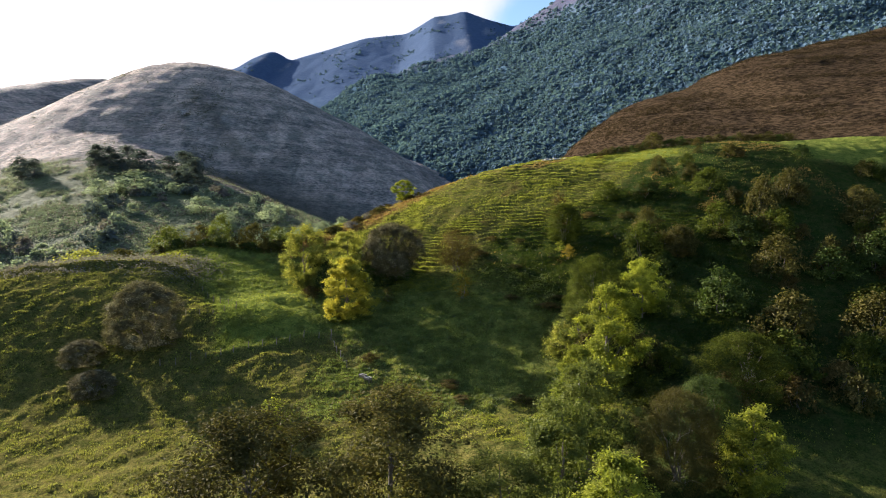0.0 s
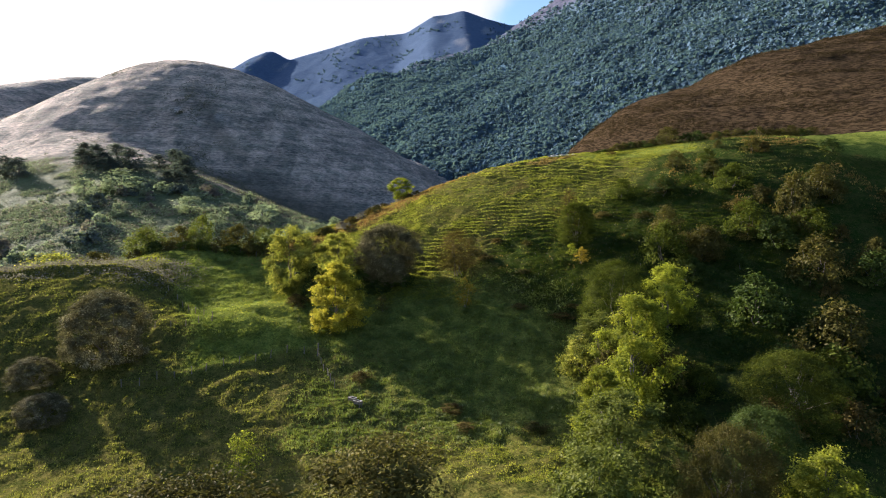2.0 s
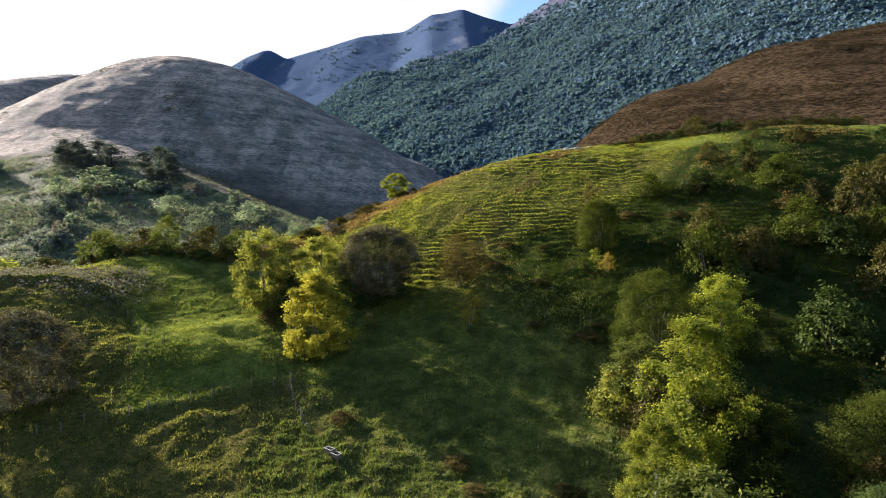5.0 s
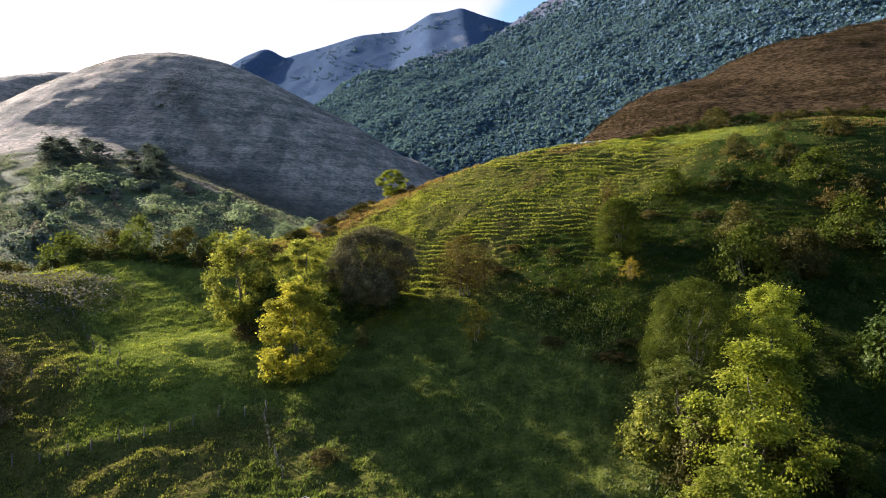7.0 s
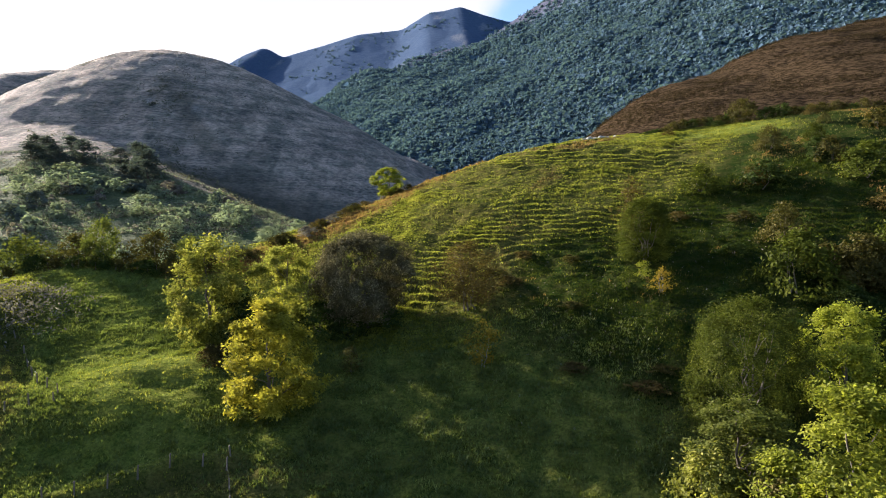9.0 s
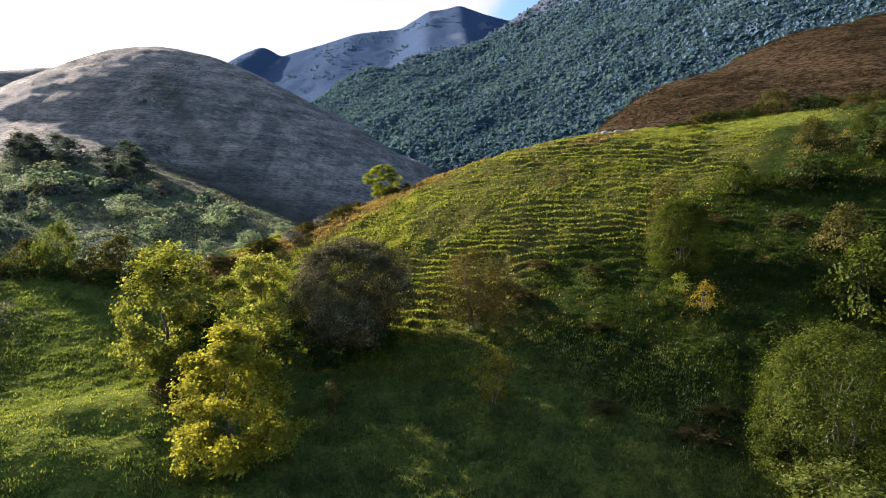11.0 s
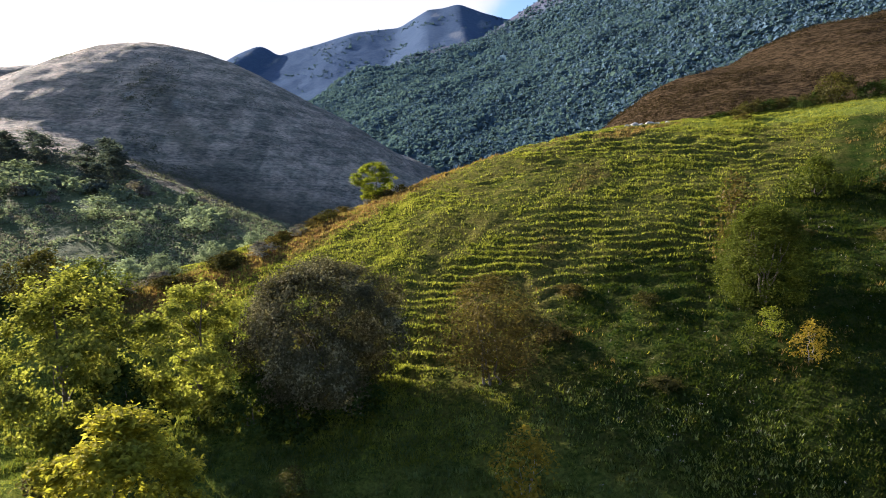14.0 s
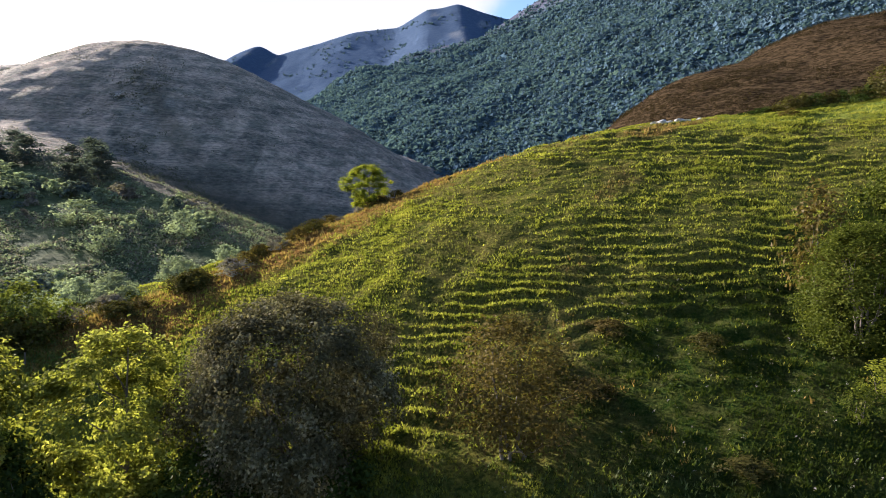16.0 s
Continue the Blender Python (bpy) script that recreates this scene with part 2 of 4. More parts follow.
GRASS = leaf_material("sunlit_grass_blades", (0.075, 0.098, 0.018), (0.20, 0.208, 0.036), (0.42, 0.40, 0.085), 0.45, 0.0)
GRASS_ROUGH = leaf_material("dry_tussock_blades", (0.075, 0.085, 0.02), (0.12, 0.12, 0.03), (0.165, 0.155, 0.05), 0.45)
LEAF_HEATH = leaf_material("brown_heath_sprigs", (0.012, 0.009, 0.006), (0.035, 0.026, 0.016), (0.095, 0.07, 0.04), 0.3, 0.0)
LEAF_SALLOW = leaf_material("olive_green_sallow_leaves", (0.018, 0.026, 0.005), (0.058, 0.072, 0.011), (0.18, 0.185, 0.034), 0.3, 0.003)
LEAF_OCHRE = leaf_material("ochre_green_leaves", (0.028, 0.04, 0.010), (0.21, 0.215, 0.04), (0.62, 0.57, 0.15), 0.47)
LAWN_GRASS = leaf_material("deep_green_meadow_blades", (0.034, 0.05, 0.011), (0.11, 0.138, 0.028), (0.31, 0.325, 0.08), 0.45, 0.02)
# rank grass: own dark green, lowered further to carry the slope's shade
RANK_GRASS = leaf_material("shade_darkened_rank_grass_blades", (0.014, 0.025, 0.006), (0.04, 0.058, 0.011), (0.115, 0.13, 0.026), 0.38, 0.0)
FERN = leaf_material("rusty_bracken_fronds", (0.09, 0.06, 0.024), (0.21, 0.14, 0.05), (0.36, 0.25, 0.10), 0.4)
LEAF_DOME = leaf_material("coarse_hill_grass", (0.10, 0.088, 0.08), (0.19, 0.16, 0.13), (0.30, 0.25, 0.18), 0.25)
LEAF_GORSE = leaf_material("dark_hill_gorse", (0.06, 0.066, 0.056), (0.11, 0.115, 0.09), (0.19, 0.18, 0.13), 0.3, 0.0)
LEAF_GOLD = leaf_material("golden_birch_leaves", (0.11, 0.09, 0.014), (0.25, 0.185, 0.024), (0.40, 0.29, 0.045), 0.4)


# ---- the lie of the land ----
def vnoise(x, y, seed=0):
    """Smooth value noise between -1 and 1."""
    xi, yi = np.floor(x).astype(np.int64), np.floor(y).astype(np.int64)
    fx, fy = x - xi, y - yi
    fx, fy = fx * fx * fx * (fx * (fx * 6 - 15) + 10), fy * fy * fy * (fy * (fy * 6 - 15) + 10)

    def h(a, b):
        k = (a * 374761393 + b * 668265263 + seed * 1442695041) & 0xFFFFFFFF
        k = ((k ^ (k >> 13)) * 1274126177) & 0xFFFFFFFF
        return ((k ^ (k >> 16)) & 0xFFFF) / 32767.5 - 1.0

    a = h(xi, yi) * (1 - fx) + h(xi + 1, yi) * fx
    b = h(xi, yi + 1) * (1 - fx) + h(xi + 1, yi + 1) * fx
    return a * (1 - fy) + b * fy


def fbm(x, y, size, octaves=4, seed=0):
    x, y = x / size, y / size
    s, a = np.zeros_like(x), 1.0
    for i in range(octaves):
        s += a * vnoise(x * 2 ** i + 17.3 * i, y * 2 ** i - 9.1 * i, seed + i)
        a *= 0.5
    return s / 2


def smooth(lo, hi, v):
    t = np.clip((v - lo) / (hi - lo), 0, 1)
    return t * t * (3 - 2 * t)


def over(a, b, k):
    """The higher of two surfaces, with a soft join about k metres deep."""
    h = np.clip(0.5 + 0.5 * (a - b) / k, 0, 1)
    return b + (a - b) * h + k * h * (1 - h)


def swell(x, y, cx, cy, height, radius):
    return height * np.exp(-((x - cx) ** 2 + (y - cy) ** 2) / radius ** 2)


def home_land(x, y):
    """The spur, the knoll and the hollow between them."""
    z = -32.46 + 0.0997 * np.clip(x, -160, 170) + 0.0861 * np.clip(y, -60, 260)
    z += swell(x, y, 84, 195, 9.6, 50)
    z += swell(x, y, 20, 90, -4.8, 34)
    z += swell(x, y, 28, 195, 26.9, 50)
    z += swell(x, y, 140, 195, 20.6, 50)
    z += swell(x, y, 60, 140, 4.1, 34)
    z += swell(x, y, -60, 140, 5.8, 34)
    z += swell(x, y, 28, 240, -4.9, 50)
    z += swell(x, y, -100, 140, 8.5, 34)
    z += swell(x, y, 40, 165, -6.8, 34)
    z += swell(x, y, 84, 60, -11.9, 50)
    z += swell(x, y, -28, 195, 11.6, 50)
    z += swell(x, y, -28, 240, -14.5, 50)
    z += swell(x, y, 84, 20, -12.4, 50)
    z += swell(x, y, -120, 115, 5.6, 34)
    z += swell(x, y, 80, 165, 8.6, 34)
    z += swell(x, y, 140, 90, -7.2, 34)
    z += swell(x, y, -40, 165, 2.2, 34)
    z += swell(x, y, -84, 20, 10.3, 50)
    z += swell(x, y, -80, 115, 5.8, 34)
    z += swell(x, y, -60, 90, -6.7, 34)
    z += swell(x, y, -40, 115, 6.9, 34)
    z += swell(x, y, -20, 140, -5.5, 34)
    z += swell(x, y, 20, 140, 2.8, 34)
    z += swell(x, y, -20, 90, -2.7, 34)
    return z


def round_hill(x, y, cx, cy, top, soft, sx, sy):
    return top + soft - np.sqrt(soft ** 2 + (sx * (x - cx)) ** 2 + (sy * (y - cy)) ** 2)


def ridge(x, y, xs, crest_y, crest_z, front, back):
    """A long ridge: its crest runs through the given stations, with one slope towards the walk and one away from it."""
    cy = np.interp(x, xs, crest_y)
    cz = sum(np.interp(x + o, xs, crest_z) for o in (-16, -8, 0, 8, 16)) / 5
    d = cy - y
    return cz + 14 - np.sqrt(14 ** 2 + (np.where(d > 0, front, back) * d) ** 2)


def gullies(x, y, size, seed):
    """Ribs and gullies that run down a slope towards the walk."""
    return 0.6 - 2 * np.abs(fbm(x + 0.25 * y, y * 0.35, size, 4, seed))


def forms(x, y):
    near = home_land(x, y)
    bench = -19.9 + 0.03 * (y - 115) + 0.21 * np.maximum(0, y - 126) + 0.05 * np.clip(y - 119, 0, 7) - 0.10 * (x + 42) * smooth(126, 134, y)
    flat = smooth(107, 118, y + 0.25 * (x + 31)) * smooth(-20, -32, x) * smooth(-14, 6, x - np.interp(y, [100, 112, 130, 157], [-40, -42, -52, -66])) * smooth(166, 152, y)
    near = near + (bench - near) * flat
    near = near - 26 * smooth(212, 290, y) * smooth(20, -20, x)
    apron = -30 + 0.255 * (y - 215) - np.where(x > -110, 0.15, 0.08) * np.abs(x + 110) - 0.75 * np.maximum(0, x + y - 234) + 4 * fbm(x, y, 60, 3, 5) + 2.2 * fbm(x, y, 17, 3, 6) + 1.5 * np.abs(fbm(x, y, 7, 3, 7))
    apron = np.where(y > 150, apron, -80)
    dome = round_hill(x, y, -287, 720, 162.5, 65, np.where(x > -287, 0.648, 0.767), 0.68) + (4.5 * gullies(x, y, 110, 11) + 0.4 * fbm(x, 0.5 * y, 14, 3, 12)) * smooth(50, 190, np.hypot(x + 287, y - 720))
    dome = over(dome, round_hill(x + 0.6 * (y - 520), y, -300, 520, 56, 25, 0.5, 0.36), 10)
    heath = ridge(x, y, [40, 98, 145, 189, 234, 280, 356, 520], [440, 470, 490, 500, 510, 520, 540, 560], [-20, 43, 80, 92, 116, 126, 146, 190], 0.40, 0.3)
    heath += 2.5 * gullies(x, y, 60, 21)
    wooded = ridge(x, y, [-900, -500, -330, -273, -125, 24, 127, 190, 300, 419, 655, 1235, 2600], [1500, 1550] + [1600] * 5 + [1650] * 4 + [1600, 1500],
                   [60, 150, 225, 262, 328, 380, 412, 468, 525, 575, 640, 720, 800], 0.42, 0.4)
    far = ridge(x, y, [-2600, -1500, -853, -790, -713, -690, -636, -480, -323, -150, -34, 20, 87, 180, 291, 500, 2600],
                [2600] * 17, [430, 500, 575, 615, 645, 640, 606, 650, 697, 715, 786, 790, 808, 775, 745, 820, 900], 0.50, 0.5)
    back = ridge(x, y, [-2600, -1400, -900, -654, -570, -487, -380, -200], [700, 800, 880, 900, 910, 920, 930, 940], [140, 190, 180, 163, 176, 188, 145, 40], 0.3, 0.3)
    wooded += (44 * gullies(x, y, 420, 31) + 14 * fbm(x, y, 90, 3, 33)) * smooth(0, 120, np.interp(x, [0, 1235], [1640, 1600]) - y + 40)
    far += (14 * gullies(x, y, 420, 41) + 7 * fbm(x, y, 90, 4, 43)) * smooth(-30, 260, 2600 - y)
    return near, apron, dome, heath, wooded, far, back


def lie(x, y):
    near, apron, dome, heath, wooded, far, back = forms(x, y)
    z = over(near, apron, 6)
    z = over(z, dome, 16)
    z = over(z, heath, 7)
    z = over(z, back, 14)
    z = over(z, over(wooded, far, 30), 25)
    return z


def lush_field(x, y):
    """The smooth green field in the hollow, between the fences and the trees."""
    return (smooth(-2, 3, x - np.interp(y, [100, 112, 130, 157], [-40, -42, -52, -66])) * smooth(-1, 2, y - np.interp(x, [-47, -31, -20], [99, 105, 111]))
            * smooth(-8, -18, x) * smooth(162, 155, y))


def low_meadow(x, y):
    """The green meadow between the maple and the copse."""
    return smooth(-24, -16, x) * smooth(26, 16, x) * smooth(84, 92, y - 0.2 * x) * smooth(140, 128, y + 0.25 * x)


def crest_lawn(x, y):
    """The close-grazed fields on the crest, below the clipped hedge and beyond the scrub."""
    w = 6 * fbm(x, y, 14, 4, 57)
    upper = smooth(36, 42, x + w) * smooth(72, 64, x + w) * smooth(0, 2.5, y - 181 + 0.42 * (x - 38) + 0.3 * w) * smooth(204, 198, y)
    return np.maximum(upper, smooth(92, 98, x + 0.5 * w) * smooth(158, 164, y + 0.5 * w) * smooth(205, 196, y))


def land_cover(x, y):
    """How much of each cover the land carries, from 0 to 1."""
    near, apron, dome, heath, wooded, far, back = forms(x, y)
    w = 10 * fbm(x, y, 25, 4, 51)
    w2 = fbm(x, y, 9, 4, 52)
    c = {}
    home = np.maximum(near, apron)
    c["dome"] = np.maximum(smooth(-6, 6, np.maximum(dome, back) - np.maximum(home, heath) + 0.5 * w), smooth(285, 325, y + w) * smooth(60, 20, x) * smooth(620, 560, y))
    c["fernland"] = 0.95 * smooth(185, 205, y + w) * smooth(-8, -34, x + 0.35 * (y - 205)) * smooth(405, 365, y + 1.5 * w) * smooth(242, 230, x + y + 0.3 * w)
    c["dome_foot"] = c["dome"] * smooth(40, 18, np.maximum(dome, apron) + w) * smooth(500, 430, y)
    gully = smooth(16, 4, np.abs(x - np.interp(y, [400, 440, 520, 575], [-78, -112, -188, -225])) + w) * smooth(395, 430, y) * smooth(590, 550, y)
    c["dome_foot"] = np.maximum(c["dome_foot"], 0.45 * gully * c["dome"])
    c["heath"] = smooth(-1, 3, heath - np.maximum(np.maximum(home, dome), wooded))
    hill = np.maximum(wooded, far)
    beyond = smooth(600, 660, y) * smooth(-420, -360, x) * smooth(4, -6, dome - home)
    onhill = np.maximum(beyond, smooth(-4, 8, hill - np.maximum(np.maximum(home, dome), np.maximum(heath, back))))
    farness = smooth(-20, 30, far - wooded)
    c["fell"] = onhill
    c["hazed_far_fell"] = onhill * farness
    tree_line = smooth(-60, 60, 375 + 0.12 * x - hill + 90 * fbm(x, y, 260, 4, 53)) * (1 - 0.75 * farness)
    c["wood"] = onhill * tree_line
    c["rock"] = c["dome"] * 0.8 * smooth(0.40, 0.52, fbm(x, 0.6 * y, 17, 3, 55)) * smooth(70, 30, np.hypot(x + 240, y - 545)) + onhill * smooth(0.42, 0.62, fbm(x * 1.0, y * 0.4, 70, 4, 54) + 0.25 * smooth(380, 520, hill) - 0.15) * 0.3
    knoll = smooth(3, -22, x + 0.9 * (y - 112) * 0.3 + w) * smooth(150, 118, y + 0.30 * x + w * 0.6 + 18) 
    c["rough"] = (1 - lush_field(x, y)) * np.clip(knoll * 0.85 + 0.85 * smooth(-0.02, 0.35, w2) * smooth(120, 150, y), 0, 1)
    along = np.interp(y, [150, 165, 180, 190, 200], [-38, -32, -14, -6, 6])
    c["bracken"] = np.clip(smooth(13, 2, np.abs(x - along) + 0.6 * w) * smooth(148, 160, y) * smooth(225, 205, y)
                           + 0.8 * smooth(0.2, 0.48, w2) * smooth(6, 40, x + w) * smooth(120, 140, y), 0, 1)
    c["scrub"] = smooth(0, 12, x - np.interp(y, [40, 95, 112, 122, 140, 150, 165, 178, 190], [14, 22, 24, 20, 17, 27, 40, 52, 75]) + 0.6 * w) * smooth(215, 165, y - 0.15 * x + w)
    # dark lower slope: part rank herbs, part shade put into the cover
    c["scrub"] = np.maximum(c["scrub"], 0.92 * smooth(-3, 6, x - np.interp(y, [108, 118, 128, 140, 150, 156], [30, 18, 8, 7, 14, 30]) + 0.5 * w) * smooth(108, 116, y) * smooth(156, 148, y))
    # scrub tone stays on the low right field to imitate tree shade
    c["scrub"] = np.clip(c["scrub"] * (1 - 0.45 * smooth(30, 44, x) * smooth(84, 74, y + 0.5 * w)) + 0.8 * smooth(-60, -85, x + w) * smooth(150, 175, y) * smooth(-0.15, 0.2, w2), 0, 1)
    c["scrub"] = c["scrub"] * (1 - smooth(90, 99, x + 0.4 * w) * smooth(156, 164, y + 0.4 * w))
    # lawn is held back on that field for the same painted shade
    c["lawn"] = np.maximum(np.maximum(np.maximum(lush_field(x, y), 0.6 * low_meadow(x, y)), crest_lawn(x, y)), 0.35 * smooth(36, 44, x + 0.5 * w) * smooth(84, 76, y + 0.5 * w))
    for k in ("rough", "bracken", "scrub"):
        c[k] = c[k] * (1 - crest_lawn(x, y))
    far_home = onhill + c["dome"] + c["heath"]
    for k in ("rough", "bracken", "scrub"):
        c[k] = c[k] * np.clip(1 - far_home, 0, 1)
    return c


def terrace_phase(x, y, z):
    """Where a place lies on its terracette, from the back of the tread (0) to the next riser's top (1)."""
    q = z / 0.85 + 2.6 * fbm(x, y, 21, 5, 61) + 0.5 * fbm(x, y, 4, 3, 68)
    return q - np.floor(q)


def height(x, y):
    """The ground with its terracettes, tussocks and hummocks."""
    x, y = np.asarray(x, float), np.asarray(y, float)
    z = lie(x, y)
    r = np.hypot(x, y)
    close = smooth(330, 190, r)
    hillside = smooth(-12, 2, x - 0.35 * (y - 160)) * smooth(128, 142, y) * smooth(226, 200, y)
    f = terrace_phase(x, y, z)
    broken = 0.05 + 1.25 * smooth(-0.2, 0.4, fbm(0.6 * x, y, 8, 4, 62))
    knoll_side = 0.6 * smooth(-42, -50, x - np.interp(y, [100, 112, 130, 157], [2, 0, -10, -24])) * smooth(96, 104, y)
    z = z + close * np.maximum(hillside, knoll_side) * broken * 0.85 * (smooth(0.5, 1.0, f) - f)
    q = z / 0.32 + 2.2 * fbm(x, y, 7, 4, 66)
    f = q - np.floor(q)
    z = z + close * (1 - hillside) * smooth(78, 92, y) * (0.3 + 0.7 * smooth(-0.3, 0.2, fbm(x, y, 5, 3, 67))) * 0.34 * (smooth(0.45, 1.0, f) - f)
    d = y - np.interp(x, [-47, -38, -31.7, -20.5], [99.5, 102.5, 105, 111])
    z = z + (0.35 * np.exp(-((d - 0.6) / 0.9) ** 2) - 0.3 * np.exp(-((d + 1.3) / 1.0) ** 2)) * smooth(-52, -47, x) * smooth(-18, -22, x)
    z = z + swell(x, y, -37, 121.5, 1.2, 5.0) + swell(x, y, -31.5, 124.5, 0.9, 4.0) + swell(x, y, -33, 116, 0.7, 3.5) - swell(x, y, -31.5, 119.5, 0.6, 2.6)
    d = y - np.interp(x, [-92, -76, -66, -57, -50, -44], [129, 130.2, 133, 133.5, 128, 120])
    z = z + (0.75 * np.exp(-((d - 0.7) / 1.2) ** 2) - 0.5 * np.exp(-((d + 1.4) / 1.3) ** 2)) * smooth(-96, -90, x) * smooth(-43, -46, x)
    z = z + close * (1 - 0.6 * lush_field(x, y)) * (1 - 0.4 * hillside) * (0.5 * fbm(x, y, 1.9, 3, 63) + 0.45 * fbm(x, y, 6.0, 3, 64))
    z = z + smooth(300, 420, r) * (1.5 * fbm(x, y, 12, 3, 65)) * smooth(1400, 800, r)
    return z


def ground_z(x, y):
    return float(height(np.array([x]), np.array([y]))[0])


def numpy_mesh(name, verts, faces, mat, shade=True):
    """A mesh from arrays: faces all with the same number of corners."""
    me = bpy.data.meshes.new(name)
    nv, nf, k = len(verts), len(faces), faces.shape[1]
    me.vertices.add(nv)
    me.vertices.foreach_set("co", np.ascontiguousarray(verts, dtype=np.float32).ravel())
    me.loops.add(nf * k)
    me.loops.foreach_set("vertex_index", np.ascontiguousarray(faces, dtype=np.int32).ravel())
    me.polygons.add(nf)
    me.polygons.foreach_set("loop_start", np.arange(0, nf * k, k, dtype=np.int32))
    me.polygons.foreach_set("use_smooth", np.full(nf, shade))
    me.update(calc_edges=True)
    if mat is not None:
        me.materials.append(mat)
    return me


def build_ground():
    cx, cy = 0.0, -20.0
    ang = np.concatenate([np.linspace(-180, -46, 40, endpoint=False), np.linspace(-46, 46, 390), np.linspace(46, 180, 41)[1:-1]])
    rad = [2.0]
    while rad[-1] < 4700:
        r = rad[-1]
        rad.append(r + (2.0 if r < 40 else 0.6 if r < 112 else 0.45 if r < 152 else 0.36 if r < 228 else 0.36 + 0.016 * (r - 228)))
    rad = np.array(rad)
    a, r = np.meshgrid(np.radians(ang), rad)
    x, y = cx + r * np.sin(a), cy + r * np.cos(a)
    z = height(x, y)
    na, nr = len(ang), len(rad)
    verts = np.stack([x.ravel(), y.ravel(), z.ravel()], -1)
    i, j = np.meshgrid(np.arange(nr - 1), np.arange(na), indexing="ij")
    j2 = (j + 1) % na
    faces = np.stack([i * na + j, i * na + j2, (i + 1) * na + j2, (i + 1) * na + j], -1).reshape(-1, 4)
    me = numpy_mesh("ground", verts, faces, GROUND)
    cov = land_cover(x.ravel(), y.ravel())
    for k, vals in cov.items():
        at = me.attributes.new(k, "FLOAT", "POINT")
        at.data.foreach_set("value", vals.astype(np.float32))
    return tagged(new("ground", me), "rolling green pasture, brown heath and wooded mountain slopes", "ground", kind="structure")


build_ground()


# ---- trees and shrubs ----
def leaf_quads(rng, centres, normals, size, slim=0.62):
    """A folded rhombus for each leaf, turned about its normal by chance."""
    n = len(centres)
    nr = normals + rng.normal(0, 0.45, (n, 3))
    nr /= np.linalg.norm(nr, axis=1)[:, None] + 1e-9
    ref = rng.normal(0, 1, (n, 3))
    u = np.cross(nr, ref)
    u /= np.linalg.norm(u, axis=1)[:, None] + 1e-9
    v = np.cross(nr, u)
    s = (size * rng.uniform(0.65, 1.35, n))[:, None] * 0.5
    droop = nr * s * 0.25
    p = np.stack([centres - u * s - droop, centres + v * s * slim, centres + u * s - droop, centres - v * s * slim], 1).reshape(-1, 3)
    return p, np.arange(4 * n).reshape(n, 4)


def tube(points, radii, sides=6):
    """A tapered limb along the points."""
    points = np.asarray(points, float)
    v, f = [], []
    for i, (p, r) in enumerate(zip(points, radii)):
        d = points[min(i + 1, len(points) - 1)] - points[max(i - 1, 0)]
        d = d / (np.linalg.norm(d) + 1e-9)
        a = np.cross(d, (0.3, 1, 0.1))
        a /= np.linalg.norm(a) + 1e-9
        b = np.cross(d, a)
        for k in range(sides):
            t = 2 * math.pi * k / sides
            v.append(p + r * (math.cos(t) * a + math.sin(t) * b))
    for i in range(len(points) - 1):
        for k in range(sides):
            k2 = (k + 1) % sides
            f.append((i * sides + k, i * sides + k2, (i + 1) * sides + k2, (i + 1) * sides + k))
    return np.array(v), np.array(f)


def bent(rng, a, b, steps, wander):
    a, b = np.asarray(a, float), np.asarray(b, float)
    t = np.linspace(0, 1, steps)[:, None]
    p = a + (b - a) * t
    p[1:-1] += rng.normal(0, wander, (steps - 2, 3))
    return p


def join(parts):
    vs, fs, n = [], [], 0
    for v, f in parts:
        vs.append(v)
        fs.append(f + n)
        n += len(v)
    return np.concatenate(vs), np.concatenate(fs)


PROFILES = {
    "ovate": lambda t: np.interp(t, [0, 0.12, 0.3, 0.55, 0.8, 0.95, 1], [0.35, 0.85, 1.0, 0.82, 0.48, 0.2, 0.06]),
    "round": lambda t: np.interp(t, [0, 0.15, 0.4, 0.65, 0.85, 1], [0.45, 0.86, 1.0, 0.88, 0.58, 0.12]),
    "dense": lambda t: np.interp(t, [0, 0.1, 0.35, 0.65, 0.85, 0.96, 1], [0.75, 0.9, 1.0, 0.93, 0.68, 0.36, 0.1]),
    "bower": lambda t: np.interp(t, [0, 0.12, 0.35, 0.6, 0.82, 0.94, 1], [0.42, 0.72, 0.98, 1.0, 0.78, 0.5, 0.15]),
    "column": lambda t: np.interp(t, [0, 0.15, 0.4, 0.7, 0.9, 1], [0.6, 0.95, 1.0, 0.72, 0.36, 0.06]),
    "mound": lambda t: np.interp(t, [0, 0.2, 0.5, 0.8, 1], [1.0, 0.98, 0.85, 0.55, 0.1]),
}


